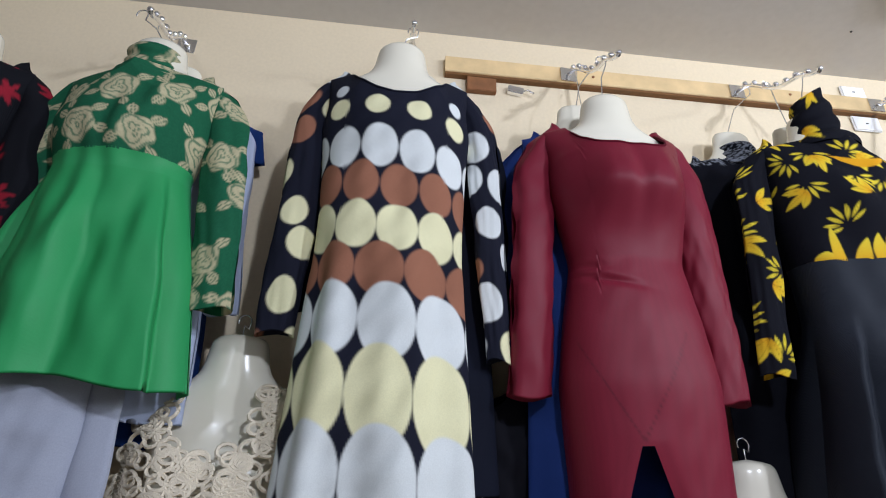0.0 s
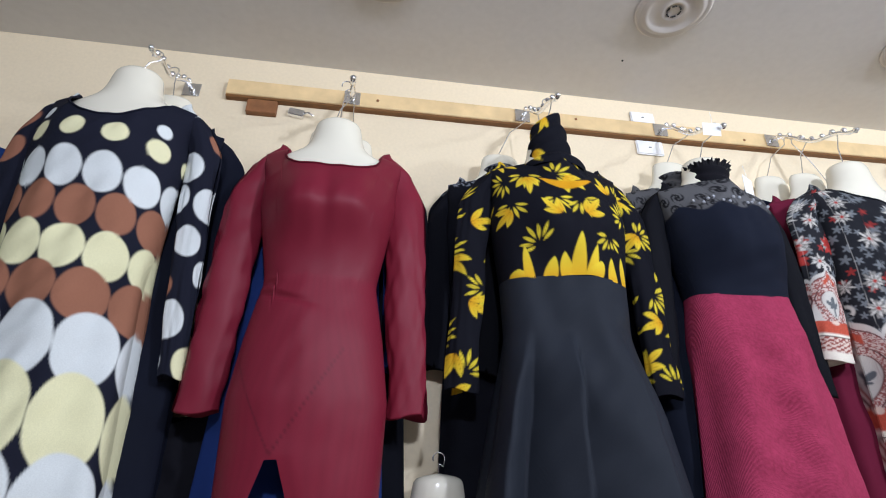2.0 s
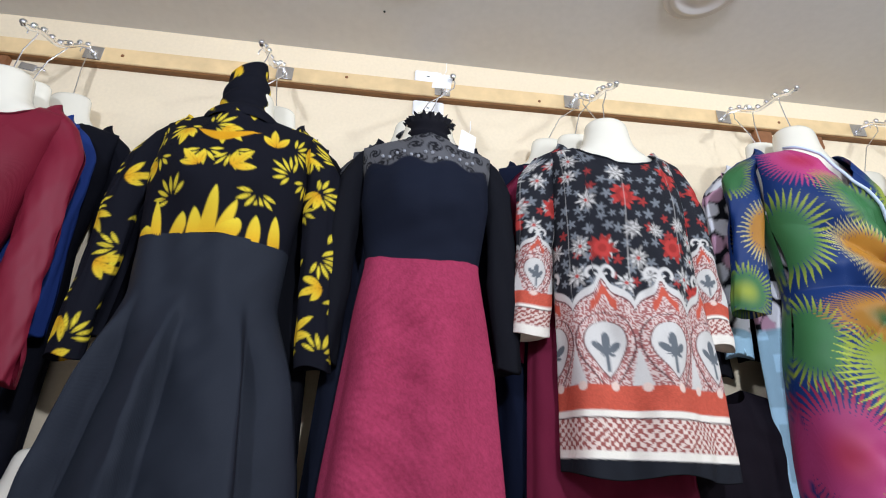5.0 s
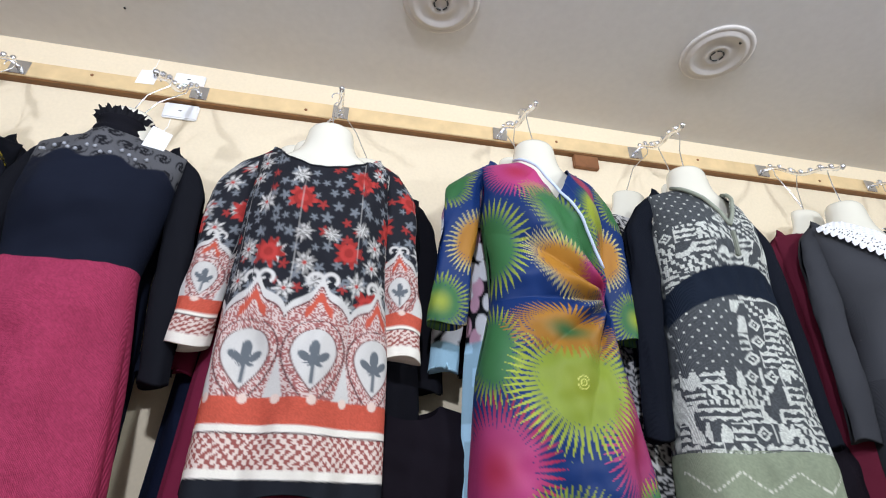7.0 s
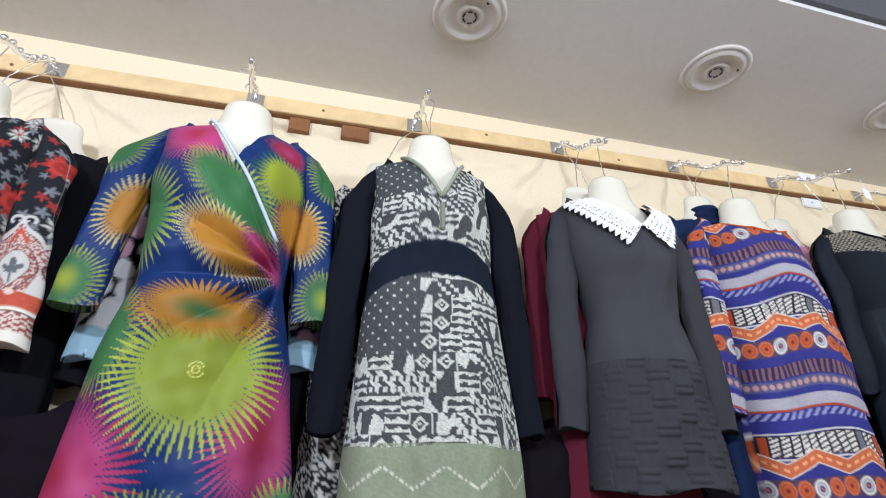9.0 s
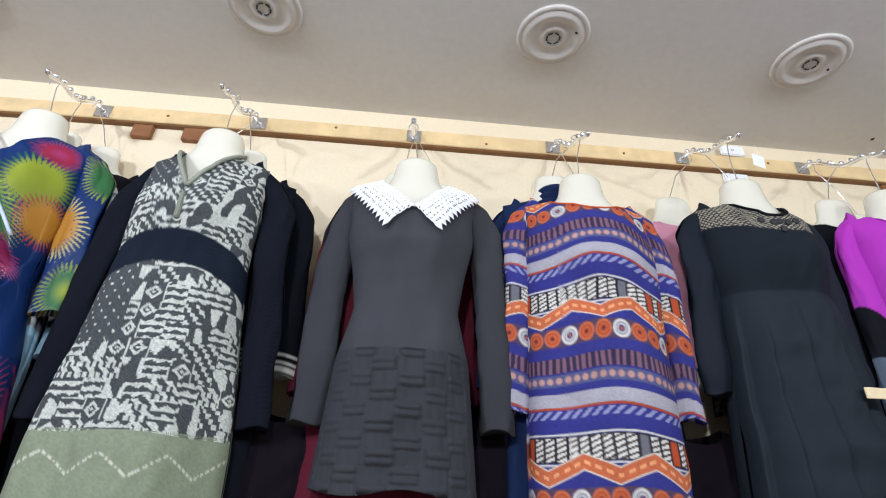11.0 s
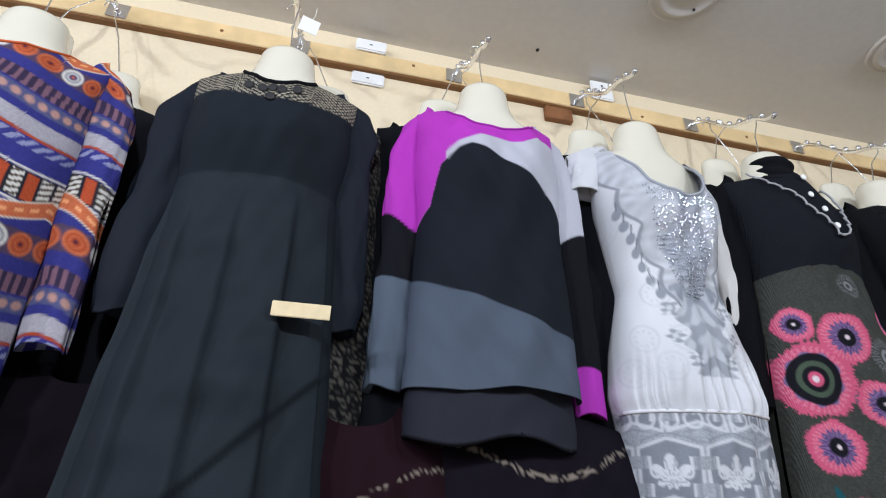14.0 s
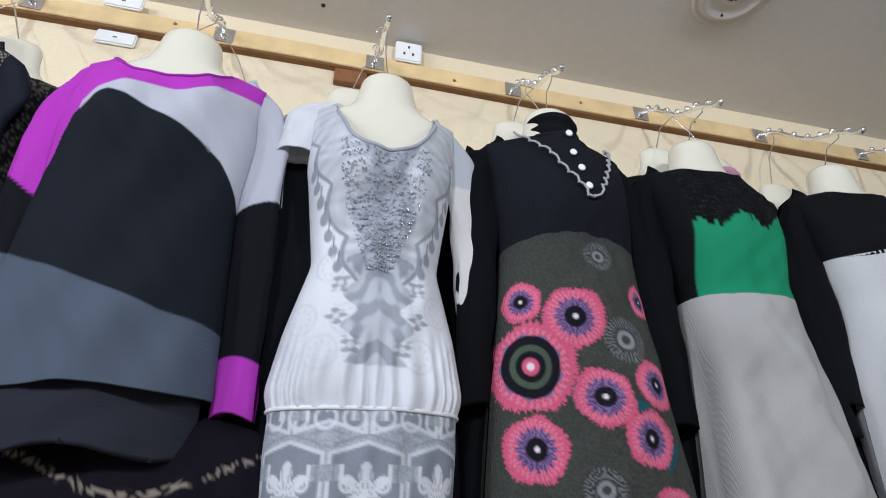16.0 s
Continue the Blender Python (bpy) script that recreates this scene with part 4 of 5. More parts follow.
def speckle(x, z, a):
    m = rnd(np.floor(x * 260), np.floor(z * 260), 5) > 0.62
    return C("1b1b1e") + (C("5c5852") - C("1b1b1e")) * (m * (0.4 + 0.6 * (np.sin(z * 420) > -0.2)))[:, None]


def red_black(x, z, a):
    col = base(x, "191a1f")
    for dx, dz, r1, r2 in cells(x, z, 0.09, 0.3, 121):
        col = paint(col, edge(petals(dx, dz, 0.034, 6, r1 * 6, 0.3)) * (r2 > 0.3), C("8c2230"))
    return col


def tweed(x, z, a):
    return C("2a2a2c") + (C("c4c2be") - C("2a2a2c")) * (rnd(np.floor(x * 300), np.floor(z * 160), 3) > 0.5)[:, None]

# ---- the row of dresses ----
def dress(label, category="dress"):
    return tagged(new("dress"), label, category, "dresses along the wall")


FITTED = [(-0.02, 0.195, 0.085), (0.02, 0.195, 0.088), (0.12, 0.185, 0.098), (0.18, 0.175, 0.105), (0.36, 0.14, 0.092), (0.5, 0.165, 0.105), (0.62, 0.185, 0.11)]


def zline(h):
    return lambda x, back=False: np.full_like(x, -h)


def hem(h, wave=0.006, seed=1):
    return lambda x: np.full_like(x, -h) + wave * np.sin(x * 23 + seed)


LEAN_BACK = 2.4


def wear(ob, x, z, y=1.235, yaw=0.0, tilt=0.0, form=True):
    ob.matrix_basis = pose(x, y, z + 0.005, LEAN_BACK, tilt, yaw)
    if form:
        torso_form(x, y + 0.012, z, yaw, lean=LEAN_BACK)


# green dress with a rose-print top
ob = dress("green flared skirt dress with a rose-print long-sleeved top")
cut = Cut([(-0.1, 0.2, 0.09), (0.05, 0.195, 0.09), (0.15, 0.175, 0.10), (0.25, 0.145, 0.09), (0.3, 0.155, 0.1), (0.5, 0.2, 0.12), (0.75, 0.235, 0.13)], neck_w=0.075, neck_d=0.02, pleats=(6, -0.24, 0.03), seed=4, sharp=True)
sheet("bodice", cut, cut.top, hem(0.24, 0.0), roses, CLOTH, ob, "dark green cloth with beige roses", 0.0034, fold=False)
sheet("waistband", cut, zline(0.236), hem(0.275, 0.0), plain("309258"), SATIN, ob, "plain green band", 0.008, fold=False)
sheet("skirt", cut, zline(0.273), hem(0.72, 0.012), plain("2c8f54"), SATIN, ob, "plain bright green pleated skirt", 0.006)
collar_tube(ob, cut, CLOTH, roses, 0.085, 0.062)
for s in (-1, 1):
    sleeve(cut, s, 0.60, 0.24, 0.058, 0.046, roses, CLOTH, ob, step=0.004, seed=8 + s)
wear(ob, -0.685, 2.315, yaw=-4)

# polka dot dress
ob = dress("navy dress with large white, lemon and brown polka dots")
cut = Cut([(-0.1, 0.2, 0.09), (0.05, 0.195, 0.092), (0.15, 0.185, 0.10), (0.26, 0.175, 0.105), (0.5, 0.165, 0.105), (0.75, 0.18, 0.115), (1.05, 0.20, 0.125)], shoulder=0.215, neck_w=0.145, neck_d=0.115, bust=0.018, pleats=(7, -0.35, 0.012), seed=6)
sheet("body", cut, cut.top, hem(1.0, 0.012), polka, CLOTH, ob, "", 0.0030)
sleeve(cut, -1, 0.71, 0.235, 0.062, 0.042, polka, CLOTH, ob, step=0.0034, seed=11)
sleeve(cut, 1, 0.75, 0.255, 0.058, 0.028, polka, CLOTH, ob, step=0.0034, seed=12)
binding(cut, "1d1f2b", ob)
wear(ob, -0.068, 2.385)

# burgundy dress with a front slit
ob = dress("burgundy fitted long-sleeved dress with a front slit")
cut = Cut([(-0.1, 0.2, 0.09), (0.03, 0.2, 0.09), (0.12, 0.18, 0.1), (0.2, 0.165, 0.105), (0.36, 0.135, 0.088), (0.5, 0.16, 0.105), (0.64, 0.178, 0.115), (0.85, 0.17, 0.11), (1.1, 0.175, 0.11)], shoulder=0.215, neck_w=0.15, neck_d=0.105, neck_kind="SQUARE", bust=0.055, crease=0.0022, seed=9)


def burgundy(x, z, a):
    col = base(x, "741d2f")
    d = np.abs(z + 0.755 - 1.7 * np.abs(x + 0.055)) * 0.5 - 0.0015
    col = paint(col, edge(d, 0.004) * (x > -0.17) * (x < 0.075) * 0.6, C("3a0f1a"))
    rib = np.abs(np.sin(x * 420))
    return col * (0.93 + 0.1 * rib * (z < -0.36))[:, None]


def slit(x, y, z, a):
    g = np.clip((-0.755 - z) / 0.26, 0, 1)
    side = np.sign(a + 0.28 + 1e-6)
    near = np.exp(-((a + 0.28) / 0.42) ** 2)
    pull = np.exp(-((z + 0.41 + 0.25 * (x + 0.1)) / 0.009) ** 2) * np.exp(-((x + 0.09) / 0.06) ** 2) * 0.010 + np.exp(-((z + 0.38 + 0.1 * (x + 0.1)) / 0.008) ** 2) * np.exp(-((x + 0.12) / 0.035) ** 2) * 0.008
    return x + side * g * near * 0.09, y + near * g * 0.02 + pull, z


def slit_gap(a, z):
    return (z < -0.765) & (np.abs(a + 0.28) < 0.035)


sheet("body", cut, cut.top, hem(1.02, 0.004), burgundy, SATIN, ob, "", 0.005, extra=slit, gap=slit_gap)
for s, xe in ((-1, 0.245), (1, 0.225)):
    sleeve(cut, s, 0.715, xe, 0.062, 0.046, plain("741d2f"), SATIN, ob, step=0.006, seed=15 + s)
binding(cut, "5c1a27", ob)
wear(ob, 0.50, 2.275)

# black dress with golden leaves
ob = dress("black pleated dress with a golden leaf-print high-neck top")
cut = Cut([(-0.1, 0.205, 0.09), (0.03, 0.205, 0.092), (0.12, 0.195, 0.1), (0.2, 0.188, 0.108), (0.34, 0.172, 0.1), (0.48, 0.165, 0.1), (0.6, 0.195, 0.12), (0.83, 0.24, 0.145), (1.15, 0.285, 0.16)], shoulder=0.22, neck_w=0.08, neck_d=0.02, bust=0.026, pleats=(8, -0.46, 0.048), seed=19, sharp=True)
sheet("bodice", cut, cut.top, hem(0.34, 0.004), gold_bodice, CLOTH, ob, "black cloth with golden leaf print", 0.0032, fold=False)
sheet("waistband", cut, zline(0.338), lambda x: -0.50 - 0.03 * np.cos(x * 9), plain("242830"), BLACKCLOTH, ob, "plain black band", 0.009, fold=False)
sheet("skirt", cut, lambda x, back=False: -0.498 - 0.03 * np.cos(x * 9), hem(1.1, 0.01), plain("242830"), BLACKCLOTH, ob, "plain black pleated skirt", 0.007)
t = np.linspace(0, 1, 50)[:, None]
th = np.linspace(0, math.tau, 90)[None]
rr = 0.098 - 0.038 * smoothstep(0.0, 0.35, t) - 0.014 * smoothstep(0.5, 1, t) + 0.005 * np.sin(t * 22 + np.sin(th) * 2) * (1 - t * 0.5)
zc = 0.01 + 0.19 * t + 0.03 * t * np.cos(th)
v = np.stack([rr * np.cos(th) - 0.012 * t, rr * 0.85 * np.sin(th) - 0.006, zc + 0 * th], -1).reshape(-1, 3)
link_mesh("collar", v, grid_faces(50, 90), CLOTH, ob, "tall slouchy collar in the same leaf print", black_gold((0.07 * th + 0 * t).ravel() + 9, (zc + 0 * th).ravel(), 0 * v[:, 0]))
for s, xe in ((-1, 0.275), (1, 0.262)):
    sleeve(cut, s, 0.66, xe, 0.056, 0.040, black_gold, CLOTH, ob, step=0.0034, seed=23 + s)
wear(ob, 1.13, 2.285)

# black and burgundy dress with a lace yoke
ob = dress("black top and burgundy ribbed skirt dress with a lace yoke")
cut = Cut([(-0.1, 0.195, 0.09), (0.05, 0.19, 0.092), (0.13, 0.172, 0.1), (0.2, 0.162, 0.105), (0.33, 0.142, 0.094), (0.45, 0.16, 0.11), (0.83, 0.195, 0.125), (1.15, 0.215, 0.13)], neck_w=0.075, neck_d=0.02, bust=0.03, pleats=(6, -0.4, 0.012), seed=29)
sheet("bodice", cut, cut.top, lambda x: -0.33 - 0.01 * np.cos(x * 10), lace_yoke, CLOTH, ob, "black bodice with grey lace yoke", 0.0036, fold=False)


def ribbed(x, z, a):
    return C("9e3855") * (0.86 + 0.28 * fuzz(x, z, 3))[:, None]


sheet("skirt", cut, lambda x, back=False: -0.328 - 0.01 * np.cos(x * 10), hem(1.1), ribbed, KNIT, ob, "burgundy ribbed skirt", 0.0042)
ruff = Cut([(-0.1, 0.2, 0.09), (1, 0.2, 0.1)])
collar_tube(ob, ruff, CLOTH, plain("17171c"), 0.085, 0.06, rolls=0.003, label="black lace standing collar")
th = np.linspace(0, math.tau, 260)[None]
up = np.linspace(0, 1, 5)[:, None]
rr = 0.060 + up * (0.008 + 0.006 * np.sin(19 * th) + 0.003 * np.sin(47 * th + 1))
v = np.stack([rr * np.cos(th), 0.9 * rr * np.sin(th) - 0.004, 0.088 + up * (0.018 + 0.004 * np.sin(33 * th) + 0.012 * np.exp(-((th - 0.5) / 0.35) ** 2))], -1).reshape(-1, 3)
link_mesh("ruffle", v, grid_faces(5, 260), material("black_ruffle", (0.012, 0.012, 0.015), 0.9, spec=0.1), ob, "frayed black ruffle edge")
for k in range(14):
    x = -0.12 + 0.018 * k
    part("bead", ball_bm((x, float(cut.surface(np.array(math.asin(x / 0.19)), np.array(-0.055 - 0.012 * math.sin(k * 1.7)))[1]) - 0.003, -0.055 - 0.012 * math.sin(k * 1.7)), 0.005, None, 6, 5), JEWEL, ob)
for s in (-1, 1):
    sleeve(cut, s, 0.62, 0.225, 0.05, 0.035, plain("15161b"), CLOTH, ob, step=0.009, seed=31 + s, ye=0.03)
wear(ob, 1.635, 2.265)

# paisley tunic
ob = dress("black, white and red floral paisley tunic with bordered hem", "tunic")
cut = Cut([(-0.1, 0.2, 0.09), (0.05, 0.195, 0.092), (0.15, 0.185, 0.104), (0.3, 0.185, 0.108), (0.5, 0.195, 0.112), (0.9, 0.205, 0.12)], shoulder=0.215, neck_w=0.14, neck_d=0.10, bust=0.018, pleats=(6, -0.35, 0.014), seed=37)
sheet("body", cut, cut.top, hem(0.84, 0.008), paisley, CLOTH, ob, "", 0.0029)
for s, xe in ((-1, 0.255), (1, 0.235)):
    sleeve(cut, s, 0.575, xe, 0.062, 0.052, paisley, CLOTH, ob, step=0.0032, seed=41 + s)
binding(cut, "25262b", ob)
wear(ob, 2.17, 2.31)

# wrap dress with starbursts
ob = dress("blue wrap dress with pink, lime and orange starbursts")
cut = Cut([(-0.1, 0.2, 0.09), (0.05, 0.195, 0.092), (0.15, 0.185, 0.104), (0.3, 0.165, 0.104), (0.42, 0.16, 0.1), (0.6, 0.2, 0.12), (0.85, 0.225, 0.13), (1.15, 0.235, 0.135)], shoulder=0.21, neck_w=0.10, neck_d=0.17, neck_kind="V", bust=0.024, pleats=(6, -0.65, 0.016), seed=43)


def ruched(x, y, z, a):
    gx, gz = 0.15, -0.40
    dx, dz = x - gx, z - gz
    r, th = np.hypot(dx, dz), np.arctan2(dz, -dx)
    f = (np.abs(np.sin(th * 5.5 + 0.4)) - 0.5) * 0.058 * np.exp(-r / 0.26) * smoothstep(0.01, 0.06, r) * smoothstep(gx + 0.03, gx - 0.02, x)
    over = 0.006 * smoothstep(0.0, 0.015, -(x - 0.02 - (-0.03 - z) * 0.42)) * smoothstep(-0.4, -0.36, z)
    return x, y - f - over, z


sheet("body", cut, cut.top, hem(1.12, 0.01), starburst, SATIN, ob, "", 0.0029, extra=ruched)
pts = []
for k in range(24):
    u = k / 23
    px, pz = -0.085 + 0.215 * u, 0.045 - 0.36 * u
    sx, sy, sz = cut.surface(np.array(math.asin(max(-1, min(1, px / 0.19)))), np.array(pz))
    pts.append((px, float(sy) - 0.010, pz))
part("edging", tube_bm(pts, 0.0045, 8), material("pale_piping", rgb("c5d2e8"), 0.6), ob, "pale blue neckline edging", smooth=True)
for s, xe in ((-1, 0.275), (1, 0.235)):
    sleeve(cut, s, 0.53, xe, 0.062, 0.05, starburst, SATIN, ob, step=0.0034, seed=47 + s)
wear(ob, 2.80, 2.36, yaw=3)

# grey patchwork dress
ob = dress("black and chalk patchwork dress with navy band and olive hem")
cut = Cut([(-0.1, 0.185, 0.09), (0.05, 0.18, 0.092), (0.15, 0.17, 0.102), (0.3, 0.165, 0.104), (0.5, 0.185, 0.112), (0.78, 0.215, 0.125), (1.05, 0.225, 0.13)], shoulder=0.195, neck_w=0.092, neck_d=0.175, neck_kind="V", bust=0.026, pleats=(5, -0.45, 0.012), seed=53)
sheet("body", cut, cut.top, hem(0.755, 0.004), grey_dress, KNIT, ob, "", 0.0029, fold=False)
sheet("hem_panel", cut, zline(0.75), hem(1.0, 0.006), olive, CLOTH, ob, "olive suede-like hem with zigzag stitching", 0.0036)
pts = []
for s in (-1, 1):
    pts = []
    for k in range(10):
        u = k / 9
        px = s * 0.092 * (1 - u)
        pz = float(cut.top(np.array([px * 0.999]))[0])
        sx, sy, sz = cut.surface(np.array(math.asin(px / 0.19)), np.array(pz - 0.004))
        pts.append((px, float(sy) - 0.003, pz))
    part("edging", tube_bm(pts, 0.006, 8), material("grey_piping", rgb("8f9484"), 0.8), ob, "grey-green neckline edging", smooth=True)
front = float(cut.surface(np.array(0.0), np.array(-0.19))[1])
part("placket", box_bm(-0.007, 0.007, front - 0.006, front + 0.010, -0.235, -0.155, 0.003), material("grey_placket", rgb("7c8072"), 0.85), ob)
for s, xe in ((-1, 0.25), (1, 0.255)):
    sleeve(cut, s, 0.77, xe, 0.056, 0.04, plain("171a22"), KNIT, ob, step=0.008, seed=59 + s)
wear(ob, 3.335, 2.345)

# black dress with a white crochet collar
ob = dress("black dress with white crochet collar and basket-weave skirt")
cut = Cut([(-0.1, 0.2, 0.09), (0.05, 0.195, 0.092), (0.15, 0.178, 0.102), (0.25, 0.155, 0.1), (0.36, 0.138, 0.094), (0.5, 0.17, 0.112), (0.83, 0.196, 0.12), (0.95, 0.196, 0.12)], shoulder=0.215, neck_w=0.10, neck_d=0.13, bust=0.028, seed=61)
sheet("bodice", cut, cut.top, hem(0.49, 0.0), plain("434448"), CLOTH, ob, "charcoal black knit", 0.007, fold=False)


def basket(x, y, z, a):
    """Woven straps: blocks of two bulging straps, alternating with flat upright ones."""
    row = np.floor(z / 0.034)
    along = a / 0.36 + 0.2 * rnd(row, 0 * row, 3)
    u, v = along % 1, (z / 0.034) % 1
    over = ((np.floor(along) + row) % 2) > 0
    ends = np.clip(np.minimum(u, 1 - u) / 0.12, 0, 1) ** 0.5
    straps = 0.003 + 0.013 * np.abs(np.sin(v * math.tau)) ** 0.3 * ends
    bump = np.where(over, straps, 0.008 + 0.002 * np.abs(np.sin(u * math.pi * 2.5)))
    return x, y - bump * np.cos(a), z


sheet("skirt", cut, zline(0.487), hem(0.80, 0.008), plain("3c3d41"), CLOTH, ob, "black basket-weave knit skirt", 0.003, extra=basket)
LACE = material("white_crochet", rgb("e9e9ea"), 0.8, vary=0.08, grain=300, bump=0.6)
for s in (-1, 1):
    n, m_ = 150, 44
    tt = np.linspace(0, 1, n)[:, None]
    rr = np.linspace(0, 1, m_)[None]
    saw = 0.017 * (np.abs(((tt * 12 + 0.4 * rr) % 1) - 0.5) * 2) ** 0.7 * smoothstep(0.80, 0.97, rr)
    ix_, iz_ = 0.098 * (1 - tt ** 1.6), 0.045 - 0.14 * tt
    ox_, oz_ = 0.19 - 0.125 * tt, 0.005 - 0.175 * tt ** 1.1
    px, pz = ix_ + (ox_ - ix_) * rr + saw * 0.6, iz_ + (oz_ - iz_) * rr - saw
    aa = np.arcsin(np.clip(px / 0.195, -0.98, 0.98))
    sx, sy, sz = cut.surface(s * aa, np.minimum(pz, 0.06))
    sy = sy - 0.014 - 0.0035 * np.sin(tt * 75 + rr * 9) * np.sin(rr * 26) - 0.003 * rr
    v = np.stack([s * px, sy, pz + 0.004], -1).reshape(-1, 3)
    keep = grid_faces(n, m_)
    ii, jj = keep[:, 0] // m_, keep[:, 0] % m_
    hole = (ii % 5 < 2) & (jj % 7 < 2) & (rnd(ii // 5, jj // 7, 5) > 0.35) & (jj > 4) & (jj < m_ - 6)
    link_mesh("collar", v, keep[~hole], LACE, ob, "white crochet collar with scalloped edge")
for s, xe in ((-1, 0.225), (1, 0.25)):
    sleeve(cut, s, 0.70, xe, 0.06, 0.042, plain("3c3d41"), CLOTH, ob, step=0.007, seed=67 + s)
wear(ob, 3.94, 2.295)

# ethnic stripe dress
ob = dress("indigo and orange ethnic striped straight dress")
cut = Cut([(-0.1, 0.2, 0.09), (0.05, 0.2, 0.092), (0.15, 0.19, 0.104), (0.3, 0.19, 0.108), (0.7, 0.195, 0.112), (1.05, 0.195, 0.112)], shoulder=0.225, neck_w=0.145, neck_d=0.06, bust=0.02, pleats=(4, -0.2, 0.009), seed=71)
sheet("body", cut, cut.top, hem(1.02, 0.005), ethnic, CLOTH, ob, "", 0.0028)
for s, xe in ((-1, 0.22), (1, 0.235)):
    sleeve(cut, s, 0.64, xe, 0.058, 0.04, ethnic, CLOTH, ob, step=0.0033, seed=73 + s)
binding(cut, "c9633e", ob)
wear(ob, 4.46, 2.29)

# black dress with mesh yoke
ob = dress("black empire-waist dress with fishnet yoke and puffed sleeves")
cut = Cut([(-0.1, 0.2, 0.09), (0.05, 0.195, 0.092), (0.13, 0.18, 0.105), (0.2, 0.172, 0.108), (0.27, 0.16, 0.1), (0.4, 0.17, 0.108), (0.85, 0.2, 0.125), (1.15, 0.225, 0.13)], shoulder=0.21, neck_w=0.095, neck_d=0.085, bust=0.03, pleats=(11, -0.27, 0.012), seed=79, sharp=True)
sheet("bodice", cut, cut.top, hem(0.285, 0.002), mesh_yoke, CLOTH, ob, "black bodice with fishnet yoke", 0.0032, fold=False)


def wrapped(x, y, z, a):
    """The front panel laps over the other along a slanting edge."""
    lap = smoothstep(0.006, -0.006, x - 0.165 - (z + 0.67)) * smoothstep(-0.60, -0.68, z)
    return x, y - 0.012 * lap, z


sheet("skirt", cut, zline(0.283), hem(1.12, 0.006), plain("23292f"), BLACKCLOTH, ob, "black skirt gathered under the bust", 0.005, extra=wrapped)
for k, (bx, bz) in enumerate(((-0.02, -0.075), (0.02, -0.075), (0.0, -0.10), (-0.05, -0.065), (0.05, -0.065), (0.0, -0.07))):
    part("flower_trim", lathe_bm([(0.011, 0), (0.010, 0.003), (0.006, 0.004), (0.003, 0.003)], 9, pose(bx, float(cut.surface(np.array(bx / 0.19), np.array(bz))[1]) - 0.003, bz, 90, 0, 0)), material("black_trim", (0.012, 0.012, 0.014), 0.6), ob, smooth=True)
part("tag", box_bm(0.076, 0.176, -0.128, -0.124, -0.572, -0.545, 0.001), material("cream_tag", rgb("e3cfa6"), 0.6), ob, "cream card tag")
for s, xe in ((-1, 0.215), (1, 0.195)):
    sleeve(cut, s, 0.60, xe, 0.054, 0.046, plain("1c212a"), BLACKCLOTH, ob, step=0.006, seed=83 + s, puff=0.012, gather=0.012)
binding(cut, "15161a", ob, 0.005)
wear(ob, 5.0, 2.325)

# colour-block top
ob = dress("magenta, silver, black and slate colour-block jersey top", "top")
cut = Cut([(-0.1, 0.2, 0.09), (0.05, 0.195, 0.092), (0.13, 0.185, 0.104), (0.3, 0.17, 0.104), (0.5, 0.18, 0.112), (0.82, 0.195, 0.12)], shoulder=0.215, neck_w=0.14, neck_d=0.10, bust=0.02, pleats=(4, -0.45, 0.008), seed=89, hem_sway=0.02)
sheet("body", cut, cut.top, hem(0.675, 0.004), colour_block, CLOTH, ob, "", 0.0032)
cut2 = Cut([(-0.1, 0.17, 0.08), (0.3, 0.15, 0.085), (0.5, 0.165, 0.09), (0.85, 0.186, 0.1)], shoulder=0.21, pleats=(5, -0.5, 0.006), seed=90)
sheet("underlayer", cut2, zline(0.63), hem(0.765, 0.01), plain("2c2e36"), CLOTH, ob, "charcoal chiffon underlayer below the hem", 0.009)
sleeve(cut, -1, 0.715, 0.215, 0.058, 0.038, block_sleeve(-1), CLOTH, ob, step=0.005, seed=91)
sleeve(cut, 1, 0.745, 0.228, 0.058, 0.038, block_sleeve(1), CLOTH, ob, step=0.005, seed=93)
binding(cut, "a336a5", ob)
wear(ob, 5.51, 2.335)

# white and grey beaded dress
ob = dress("white and grey printed dress with silver beaded front")
cut = Cut([(-0.1, 0.185, 0.09), (0.05, 0.18, 0.09), (0.13, 0.165, 0.102), (0.2, 0.152, 0.105), (0.38, 0.125, 0.088), (0.52, 0.16, 0.11), (0.63, 0.178, 0.118), (0.665, 0.165, 0.112), (0.72, 0.165, 0.112), (1.05, 0.14, 0.105)], shoulder=0.195, neck_w=0.135, neck_d=0.195, bust=0.032, seed=97)


def gathers(x, y, z, a):
    g = smoothstep(-0.5, -0.64, z) * smoothstep(-0.672, -0.66, z)
    return x, y - 0.006 * np.sin(a * 34 + 2 * np.sin(a * 7)) * g * np.cos(a), z


